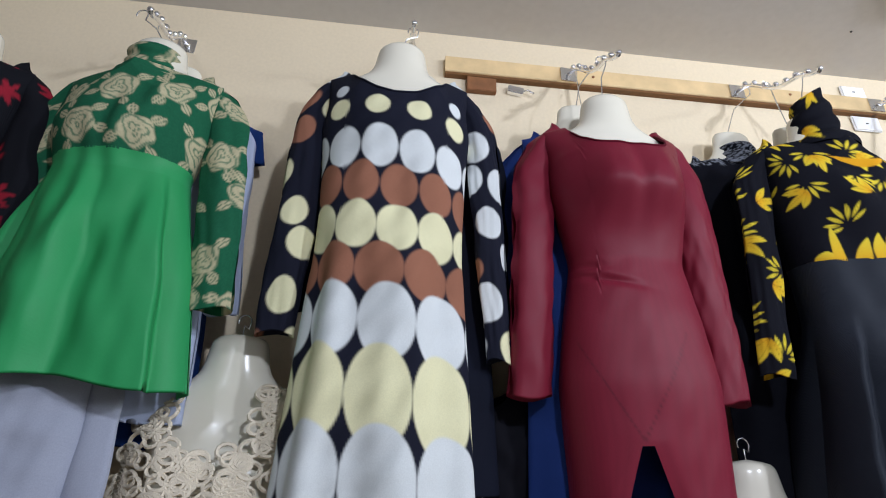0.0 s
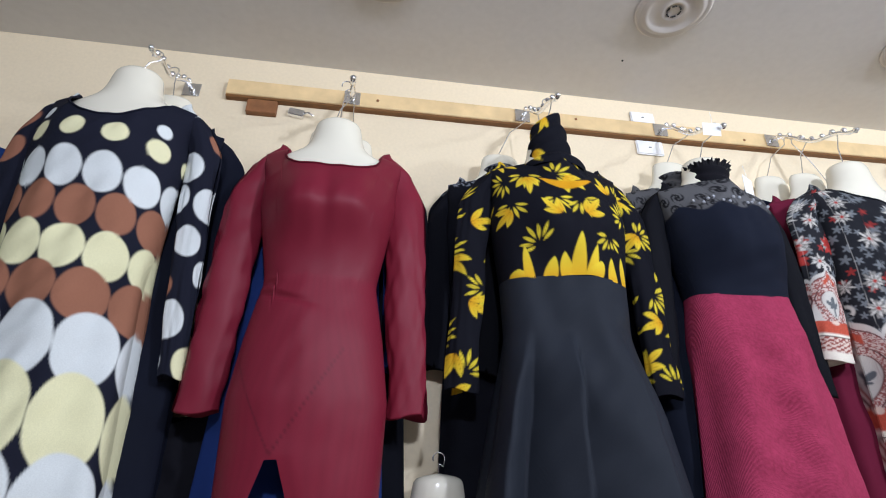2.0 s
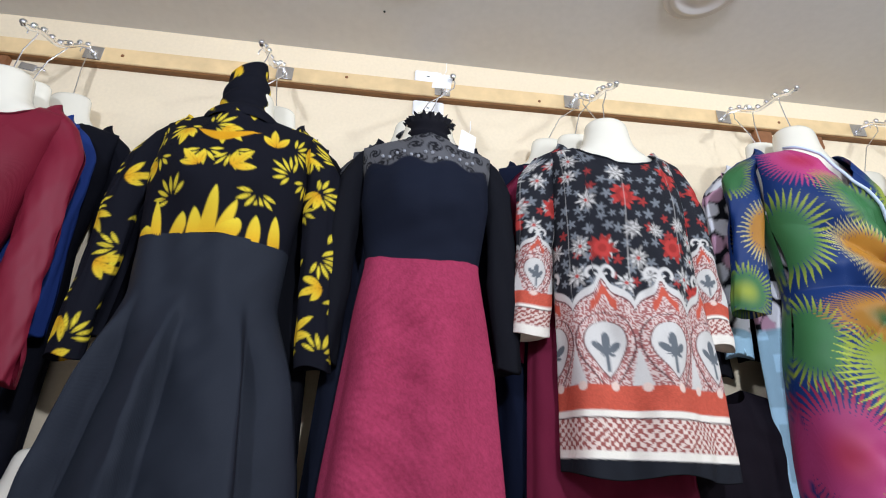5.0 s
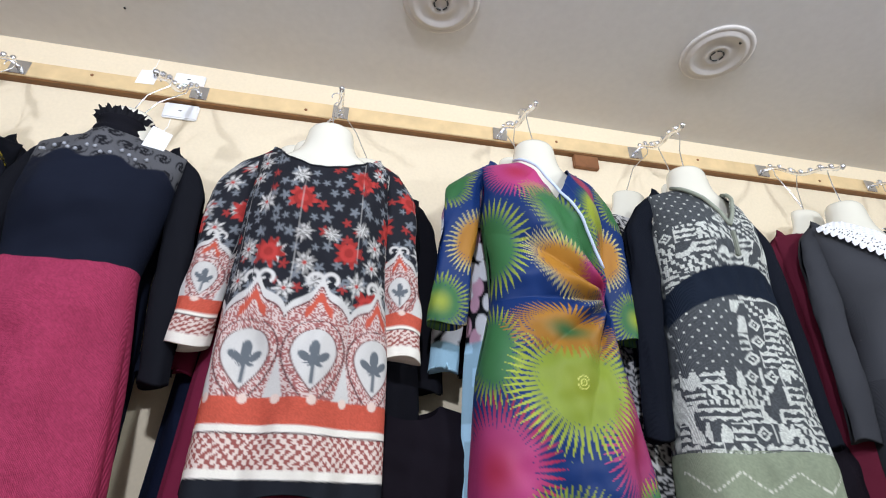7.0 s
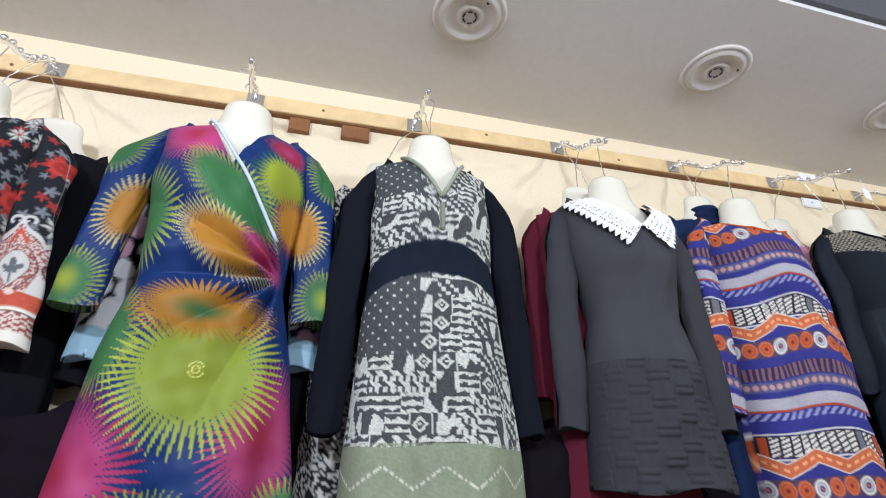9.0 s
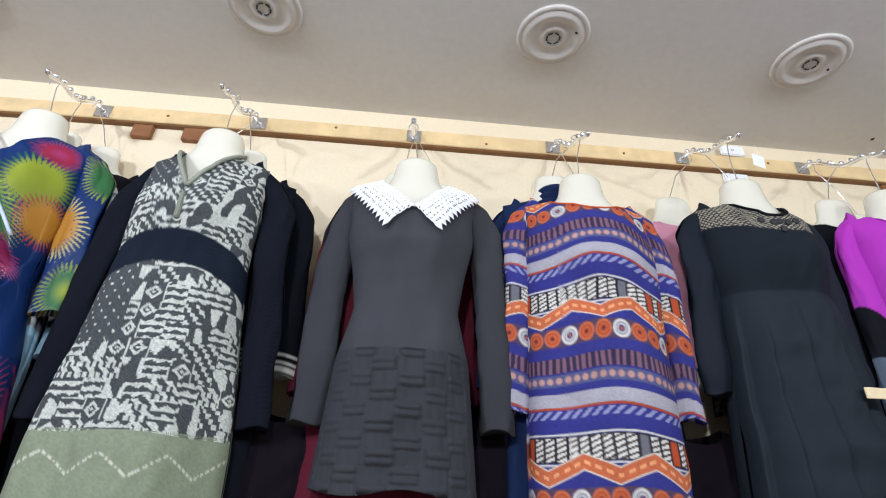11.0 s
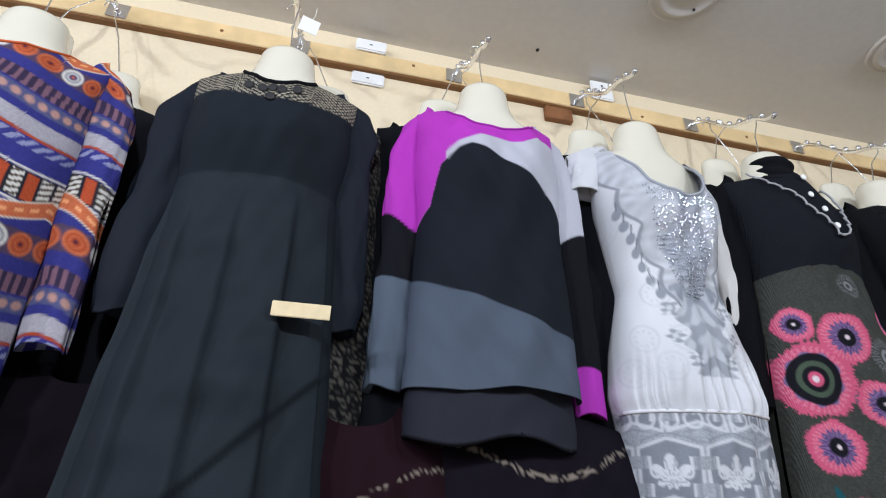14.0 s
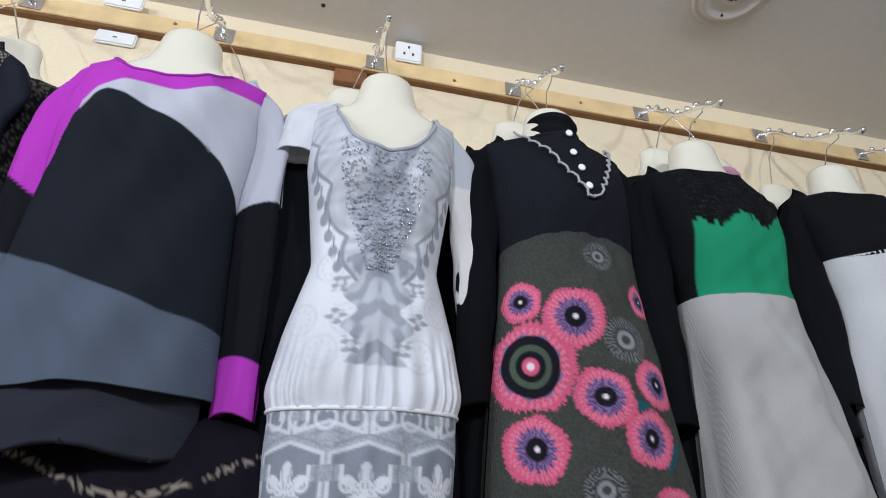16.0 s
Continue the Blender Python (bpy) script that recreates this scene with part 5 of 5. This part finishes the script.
sheet("body", cut, cut.top, hem(0.66, 0.0), damask, SATIN, ob, "", 0.0029, extra=gathers, fold=False)
sheet("skirt", cut, zline(0.658), hem(1.0, 0.004), damask_skirt, CLOTH, ob, "grey damask lace skirt", 0.0029)
part("seam", tube_bm([tuple(float(q) for q in cut.surface(np.array(t_), np.array(-0.66))) for t_ in np.linspace(-1.5, 1.5, 40)], 0.004, 6), material("white_piping", rgb("e2e2e6"), 0.6), ob, "white piped seam", smooth=True)
rs = np.random.RandomState(5)
bm = bmesh.new()
for k in range(1100):
    bz = -0.11 - 0.30 * rs.rand()
    wide = 0.095 * (1 - abs((bz + 0.17) / 0.25) ** 2 * 0.75)
    bx = (rs.rand() * 2 - 1) * max(0.012, wide)
    if bz > float(cut.top(np.array([bx]))[0]) - 0.008:
        continue
    sx, sy, sz = cut.surface(np.array(math.asin(max(-0.95, min(0.95, bx / 0.16)))), np.array(bz))
    bmesh.ops.create_icosphere(bm, subdivisions=1, radius=0.0012 + 0.0017 * rs.rand() ** 2, matrix=Matrix.Translation((float(sx), float(sy) - 0.0035, bz)))
tagged(part("beading", bm, JEWEL, ob, "silver glass beading"), kind="stuff")
sleeve(cut, -1, 0.16, 0.19, 0.056, 0.05, damask, SATIN, ob, step=0.005, seed=99)
sleeve(cut, 1, 0.62, 0.215, 0.05, 0.03, lambda x, z, a: paint(base(x, "cfcdcb"), edge(-(z + 0.15)), C("b4b6bd")), SATIN, ob, step=0.006, seed=101)
binding(cut, "a3a7af", ob, 0.004)
wear(ob, 5.965, 2.305)

# black top with buttons and pink-flowered skirt
ob = dress("black frilled top dress with pink flowers on grey skirt")
cut = Cut([(-0.1, 0.195, 0.09), (0.05, 0.19, 0.092), (0.13, 0.172, 0.1), (0.2, 0.162, 0.102), (0.28, 0.152, 0.098), (0.5, 0.17, 0.112), (0.75, 0.195, 0.122), (1.05, 0.21, 0.13)], neck_w=0.075, neck_d=0.02, bust=0.026, pleats=(3, -0.4, 0.012), seed=103)
sheet("bodice", cut, cut.top, lambda x: -0.285 + 0.02 * np.cos(x * 8), plain("1c1e24"), KNIT, ob, "black knit bodice", 0.008, fold=False)
sheet("skirt", cut, lambda x, back=False: -0.283 + 0.02 * np.cos(x * 8), hem(1.0), pink_discs, KNIT, ob, "grey felted skirt with pink flowers", 0.003)
collar_tube(ob, cut, CLOTH, plain("15161a"), 0.09, 0.06, rolls=0.006, label="black frilled standing collar")
for k in range(4):
    bz = 0.0 - 0.055 * k
    sy = float(cut.surface(np.array(0.0), np.array(bz))[1]) - 0.006
    part("button", lathe_bm([(0.0085, 0), (0.0085, 0.003), (0.006, 0.005), (0.002, 0.0045)], 14, pose(-0.006 + 0.004 * k, sy, bz, 90, 0, 0)), WHITEP, ob, "round white button", smooth=True)
for s in (-1, 1):
    pts = []
    for k in range(40):
        u = k / 39
        px, pz = s * 0.125 * (1 - u) ** 0.85 + 0.012 + 0.005 * math.sin(k * 1.3), 0.035 - 0.235 * u + 0.006 * math.cos(k * 1.3)
        sy = float(cut.surface(np.array(math.asin(px / 0.19)), np.array(min(pz, 0.03)))[1])
        pts.append((px, sy - 0.010, pz))
    part("frill", tube_bm(pts, 0.0028, 6), material("grey_frill", rgb("a5a5a8"), 0.7), ob, "pale edged frill", smooth=True)
for s in (-1, 1):
    sleeve(cut, s, 0.66, 0.22, 0.055, 0.04, plain("121317"), KNIT, ob, step=0.009, seed=107 + s)
wear(ob, 6.39, 2.285)

# green and white dress with black lace
ob = dress("white skirt dress with green band and black lace shoulders")
cut = Cut([(-0.1, 0.19, 0.09), (0.05, 0.185, 0.092), (0.13, 0.165, 0.1), (0.2, 0.155, 0.102), (0.31, 0.135, 0.096), (0.5, 0.152, 0.112), (0.8, 0.18, 0.125), (1.05, 0.2, 0.13)], neck_w=0.09, neck_d=0.06, bust=0.024, pleats=(6, -0.34, 0.014), seed=109)


def green_band(x, z, a):
    col = base(x, "1f8560")
    fr = z + 0.145 + 0.03 * rnd(np.floor(x * 120), 0 * x) + 0.01 * np.sin(x * 50)
    col = paint(col, edge(-fr, 0.006), C("131417") * (0.7 + 1.6 * (fuzz(x, z, 3) > 0.8))[:, None])
    return paint(col, edge(x + 0.138 - 0.05 * (z + 0.2), 0.004), C("131417"))


sheet("bodice", cut, cut.top, hem(0.335, 0.0), green_band, CLOTH, ob, "emerald band under black lace", 0.004, fold=False)
sheet("skirt", cut, zline(0.333), hem(1.0), lambda x, z, a: base(x, "aaa8a6") * (0.95 + 0.1 * ripple(x, z, 5, 30))[:, None], CLOTH, ob, "white skirt", 0.008)
for s in (-1, 1):
    sleeve(cut, s, 0.66, 0.21, 0.058, 0.05, plain("0f1013"), CLOTH, ob, step=0.009, seed=113 + s)
wear(ob, 6.815, 2.262)

# black and white dress at the end of the row
ob = dress("black lace shouldered dress with a white skirt")
cut = Cut([(-0.1, 0.195, 0.09), (0.05, 0.19, 0.092), (0.13, 0.17, 0.1), (0.3, 0.155, 0.098), (0.5, 0.175, 0.112), (1.05, 0.225, 0.13)], neck_w=0.09, neck_d=0.05, bust=0.024, pleats=(6, -0.3, 0.012), seed=117)
sheet("bodice", cut, cut.top, hem(0.19, 0.006), plain("131417"), CLOTH, ob, "black lace bodice", 0.008, fold=False)
sheet("skirt", cut, zline(0.188), hem(1.0), plain("c2c2c4"), CLOTH, ob, "white skirt", 0.009)
for s in (-1, 1):
    sleeve(cut, s, 0.60, 0.215, 0.06, 0.05, plain("101114"), CLOTH, ob, step=0.009, seed=119 + s)
wear(ob, 7.28, 2.262)

# red and black dress at the start of the row
ob = dress("black dress with dark red flowers on the yoke")
cut = Cut([(-0.1, 0.2, 0.09), (0.05, 0.195, 0.09), (0.15, 0.175, 0.10), (0.3, 0.15, 0.09), (0.5, 0.18, 0.11), (1.0, 0.2, 0.12)], neck_w=0.09, neck_d=0.05, seed=121)
sheet("body", cut, cut.top, hem(0.95), red_black, CLOTH, ob, "", 0.006)
for s in (-1, 1):
    sleeve(cut, s, 0.64, 0.235, 0.058, 0.046, red_black, CLOTH, ob, step=0.007, seed=123 + s)
wear(ob, -1.13, 2.315)

# dark end of the row past the last dress seen whole
for x, tone in ((7.75, "15161a"), (8.2, "2a2730"), (8.66, "1b1d22"), (-1.7, "22242c")):
    ob = dress("plain dark long-sleeved dress")
    cut = Cut(FITTED + [(0.95, 0.2, 0.12)], seed=125)
    sheet("body", cut, cut.top, hem(0.92), plain(tone), CLOTH, ob, "", 0.011)
    for s in (-1, 1):
        sleeve(cut, s, 0.64, 0.225, 0.056, 0.044, plain(tone), CLOTH, ob, step=0.011, seed=127 + s)
    wear(ob, x, 2.27)


# ---- garments hanging behind, further back on the same arms ----
def behind(x, y, z, fn, length, label, wide=1.0, sleeves=True, collar=False, mat=None, cat="dress", xe=0.225, form=True, yaw=0.0, arm=0.64):
    ob = tagged(new("dress" if cat == "dress" else cat), label, cat, "garments hung behind")
    cut = Cut([(-0.1, 0.195 * wide, 0.055), (0.05, 0.195 * wide, 0.056), (0.2, 0.185 * wide, 0.06), (0.36, 0.172 * wide, 0.056), (0.6, 0.195 * wide, 0.06), (1.3, 0.225 * wide, 0.062)], shoulder=0.2 * wide, neck_w=0.085, neck_d=0.05, bust=0.0, pleats=(6, -0.35, 0.008), seed=int(x * 100) % 97 + 131)
    if z > 2:
        near = min((q[0] for q in ARMS), key=lambda q: abs(q - x))
        x = near + min(max(x - near, -0.11), 0.11)
    sheet("bodice", cut, cut.top, hem(min(0.36, length * 0.6), 0.0), fn, mat or CLOTH, ob, "", 0.006, fold=False)
    sheet("skirt", cut, zline(min(0.358, length * 0.598)), hem(length), fn, mat or CLOTH, ob, "", 0.006)
    if sleeves:
        for s in (-1, 1):
            sleeve(cut, s, min(length * 0.75, arm), xe, 0.05, 0.04, fn, mat or CLOTH, ob, step=0.007, seed=137 + s, flat=0.45)
    if collar:
        collar_tube(ob, cut, CLOTH, fn, 0.07, 0.056)
    ob.matrix_basis = pose(x, y, z, 0, 0, yaw)
    if form:
        torso_form(x, y + 0.004, z, yaw, "glossy off-white plastic half torso behind another", True)
    return ob


B1Y, B2Y = 1.345, 1.43
behind(-0.685, B1Y, 2.345, plain("aab4cc"), 0.80, "pale blue blouse hung behind a green dress", cat="blouse", xe=0.235)
behind(-0.70, B2Y, 2.36, plain("1f3a74"), 0.86, "royal blue short-sleeved dress hung behind a blouse", arm=0.15)
behind(-0.02, B1Y, 2.40, plain("171a26"), 0.98, "dark navy dress hung behind a polka dot dress", xe=0.25)
behind(0.47, B1Y, 2.335, plain("22366f"), 1.06, "royal blue long dress hung behind a burgundy dress", xe=0.24)
behind(0.53, B2Y, 2.37, plain("12131a"), 0.95, "black dress hung at the back of the arm", xe=0.25)
behind(0.97, B2Y, 2.36, lambda x, z, a: paint(base(x, "12131a"), edge(-(z + 0.0)) * (fuzz(x, z) > 0.5), C("7d828c")), 1.1, "black dress with a speckled grey collar", collar=True)
behind(1.17, B1Y, 2.33, plain("101116"), 1.0, "black dress hung behind a leaf-print dress", xe=0.24)
behind(1.60, B1Y, 2.33, lace_yoke, 1.0, "black dress with grey lace shoulders hung behind", xe=0.235, collar=True)
behind(2.06, B2Y, 2.38, plain("141a2c"), 1.1, "dark navy dress hung at the back of the arm")
behind(2.12, B1Y, 2.34, plain("6b2138"), 1.15, "burgundy velvet dress hung behind a paisley tunic", xe=0.24)
behind(2.28, 1.40, 2.34, plain("15151a"), 1.1, "black dress hung behind a paisley tunic")
behind(2.78, B1Y, 2.385, bubbles, 1.1, "black dress with white bubbles and pale blue hem", xe=0.245)
behind(2.86, B2Y, 2.40, plain("131318"), 1.0, "black dress hung behind a bubble-print dress")
behind(3.10, 1.41, 2.36, tweed, 1.0, "grey marl knitted dress hung behind", xe=0.23)
behind(3.38, B1Y, 2.37, lambda x, z, a: paint(base(x, "14161d"), edge(np.abs(z + 0.56) - 0.035) * ((z * 90) % 1 > 0.45), C("d4d0c8")), 1.0, "black dress with white striped cuffs", xe=0.25)
behind(3.90, B1Y, 2.33, plain("5e2030"), 1.05, "burgundy long dress hung behind a black dress", xe=0.215)
behind(4.02, B2Y, 2.36, plain("121216"), 1.0, "black dress hung at the back of the arm", xe=0.23)
behind(4.41, B1Y, 2.37, plain("1c2a4a"), 0.95, "navy dress hung behind a striped dress", collar=True)
behind(4.55, B2Y, 2.34, plain("1a1a20"), 1.1, "black dress hung at the back of the arm", xe=0.25)
behind(4.87, B2Y, 2.385, plain("c98a9e"), 0.5, "pale pink top hung behind a black dress", cat="top", sleeves=False)
behind(5.095, B1Y, 2.34, speckle, 1.0, "black and silver sequinned dress hung behind", xe=0.235, mat=KNIT)
behind(5.42, B1Y, 2.37, plain("131419"), 1.1, "black dress hung behind a colour-block top", xe=0.20)
behind(5.60, B2Y, 2.38, plain("111217"), 1.1, "black dress hung at the back of the arm")
behind(5.88, B1Y, 2.36, plain("15161b"), 1.1, "black dress hung behind a white dress", xe=0.205)
behind(6.12, B2Y, 2.36, plain("0f1014"), 1.1, "black dress hung at the back of the arm")
behind(6.34, B1Y, 2.34, plain("111216"), 1.1, "black dress hung behind a flowered dress", xe=0.22)
behind(6.58, 1.40, 2.33, lambda x, z, a: paint(base(x, "111216"), edge(-(z + 0.0)), C("9a6a2c")), 1.1, "black dress with an amber printed collar", collar=True)
behind(6.80, B1Y, 2.33, plain("111216"), 1.1, "black dress hung behind a white dress")
behind(7.05, B1Y, 2.33, lambda x, z, a: paint(base(x, "131418"), edge(-(z - 0.01)), C("b98aa0")), 1.1, "black dress with a dusty pink scarf collar", collar=True)
behind(7.30, B2Y, 2.34, plain("131418"), 1.1, "black dress hung at the back of the arm")

# ---- lower row ----
behind(-0.80, 1.24, 1.66, plain("9a9fae"), 0.75, "grey-lilac blouse hanging in the lower row", cat="blouse", form=False)
behind(0.16, 1.41, 1.60, plain("15151b"), 0.9, "dark dress hanging in the lower row", sleeves=False, form=False, wide=1.15)
torso_form(0.82, 1.40, 1.35, 0, "glossy white plastic half torso in the lower row")
behind(5.25, 1.30, 1.60, lambda x, z, a: paint(base(x, "24131a"), edge(np.abs(z + 0.13 - 0.06 * np.sin(x * 9)) - 0.004) * (fuzz(x, z) > 0.45), C("847a70")), 0.9, "dark plum dress in the lower row", sleeves=False, form=False, wide=1.15)
behind(5.62, 1.28, 1.60, lambda x, z, a: paint(base(x, "16121a"), edge(np.abs(z + 0.05 + 0.03 * np.cos(x * 14)) - 0.005) * (fuzz(x, z) > 0.45), C("847a70")), 0.9, "black dress with silver scroll stitching in the lower row", sleeves=False, form=False, wide=1.15)
for x in (2.45, 3.65, 4.2, 4.75, 6.2, 6.65, 7.05):
    behind(x, 1.38, 1.66, plain("18141a"), 0.9, "dark dress hanging in the lower row", sleeves=False, form=False, wide=1.2)

# torso in a crochet top
CROCHET = material("cream_crochet", rgb("ddd2bd"), 0.85, vary=0.1, grain=300, bump=0.5)
ob = tagged(new("crochet_top"), "cream crochet lace top on a plastic torso", "top")
cut = Cut([(-0.1, 0.18, 0.085), (0.05, 0.175, 0.09), (0.2, 0.16, 0.105), (0.5, 0.15, 0.1)], shoulder=0.19, bust=0.03)
rs = np.random.RandomState(9)
for k in range(280):
    px, pz = (rs.rand() * 2 - 1) * 0.17, 0.02 - 0.36 * rs.rand()
    if abs(px) < 0.085 and pz > -0.13 + 1.2 * abs(px) * 0.6:
        continue
    r0 = 0.012 + 0.010 * rs.rand()
    pts = []
    for q in range(13):
        a0 = q * math.tau / 12
        qx, qz = px + r0 * math.cos(a0), pz + r0 * (0.8 + 0.3 * rs.rand() * 0) * math.sin(a0)
        sy = float(cut.surface(np.array(math.asin(max(-0.97, min(0.97, qx / 0.18)))), np.array(qz))[1])
        pts.append((qx, sy - 0.008, qz))
    part("ring", tube_bm(pts, 0.0042, 5), CROCHET, ob)
ob.matrix_basis = pose(-0.40, 1.38, 1.60, 0, 0, 0)
torso_form(-0.40, 1.395, 1.60, 0, "shaded off-white plastic half torso in a crochet top")

# ---- arms, sockets and blocks on the wall ----
for bx, drop, turn in ARMS:
    display_arm(bx, arm_root(bx), drop=drop, turn=turn, wall=bx < 0.1)


def wall_plate(x, z, w, h, label, holes=False, tilt=0.0, y=WY - 0.0265):
    ob = tagged(new("wall_plate"), label, "socket" if holes else "switch plate")
    face = part("plate", box_bm(-w / 2, w / 2, -0.012, 0, -h / 2, h / 2, 0.004), WHITEP, ob, smooth=False)
    if holes:
        for hx, hz in ((0, 0.018), (-0.014, -0.012), (0.014, -0.012)):
            part("hole", box_bm(hx - 0.003, hx + 0.003, -0.0135, -0.011, hz - 0.005, hz + 0.005), DARKP, face, "dark pin hole")
    else:
        part("mark", box_bm(-0.006, 0.004, -0.0135, -0.011, -0.002, 0.001), DARKP, face, "small dark print mark")
    ob.matrix_basis = pose(x, y, z, 0, tilt, 0)


wall_plate(1.64, 2.808, 0.10, 0.056, "white plastic switch plate over the batten", y=WY)
wall_plate(1.645, 2.662, 0.11, 0.065, "white plastic box under the batten", y=WY)
wall_plate(5.205, 2.828, 0.10, 0.05, "white plastic switch plate over the batten")
wall_plate(5.207, 2.706, 0.105, 0.05, "white plastic box under the batten", y=WY)
wall_plate(6.045, 2.84, 0.086, 0.086, "white square wall socket over the batten", True)
for x, w in ((0.205, 0.10), (3.12, 0.10), (2.925, 0.07), (5.87, 0.10)):
    tagged(part("wood_block", box_bm(x - w / 2, x + w / 2, WY - 0.022, WY - 0.0005, batten_z(x) - 0.064, batten_z(x) - 0.0075, 0.002), DARKWOOD), "small reddish-brown wood block under the batten", "wood block")
ob = tagged(new("metal_clip"), "loose bent chrome clip on the wall under the batten", "clip")
part("body", box_bm(-0.035, 0.02, -0.02, 0, -0.014, 0.014, 0.003), CHROME, ob)
part("tongue", tube_bm([(0.01, -0.012, 0), (0.035, -0.02, 0.006), (0.055, -0.02, -0.004)], 0.004, 6), CHROME, ob, smooth=True)
ob.matrix_basis = pose(0.33, WY, 2.655, 0, 10, 0)


# nail holes and scuffs in the ceiling, plaster chips along the wall's top
for hx, hy, r in ((1.47, 1.29, 0.004), (5.765, 1.39, 0.007)):
    tagged(part("nail_head", lathe_bm([(r, 0), (r * 0.9, 0.002), (r * 0.4, 0.003)], 12, pose(hx, hy, soffit_z(hy) - 0.0003, 182.9, 0, 0)), DARKP, smooth=True), "small dark nail head in the ceiling", "nail")
for k, x in enumerate((0.6, 1.35, 2.05, 3.0, 3.62, 4.2, 4.75, 5.35, 6.2, 6.65, 7.1)):
    tagged(part("screw", lathe_bm([(0.0055, 0), (0.005, 0.002), (0.002, 0.0025)], 12, pose(x, WY - 0.0263, batten_z(x) + 0.037 + 0.012 * math.sin(k * 2.1), 90, 0, 0)), DARKWOOD, smooth=True), "small rusty screw head in the batten", "screw")


def paper_tag(x, y, z, w, h, rx, rz, label, mat):
    bm = box_bm(-w / 2, w / 2, -0.0006, 0.0006, -h, 0, 0.0003)
    ob = tagged(new("price_tag"), label, "tag")
    part("card", bm, mat, ob)
    part("string", tube_bm([(0, 0, -0.006), (0.004, 0.002, 0.02), (0, 0.004, 0.05)], 0.0008, 5), WHITEP, ob, "thin white string")
    ob.matrix_basis = pose(x, y, z, rx, 8, rz)


paper_tag(1.745, 1.20, 2.34, 0.05, 0.085, 0, 25, "white paper price tag on a string", WHITEP)
paper_tag(5.045, 1.175, 2.545, 0.045, 0.05, 0, 10, "white paper price tag hanging from an arm", WHITEP)
paper_tag(1.668, 1.19, 2.535, 0.055, 0.05, 0, -12, "crumpled white paper tag hanging from an arm", WHITEP)
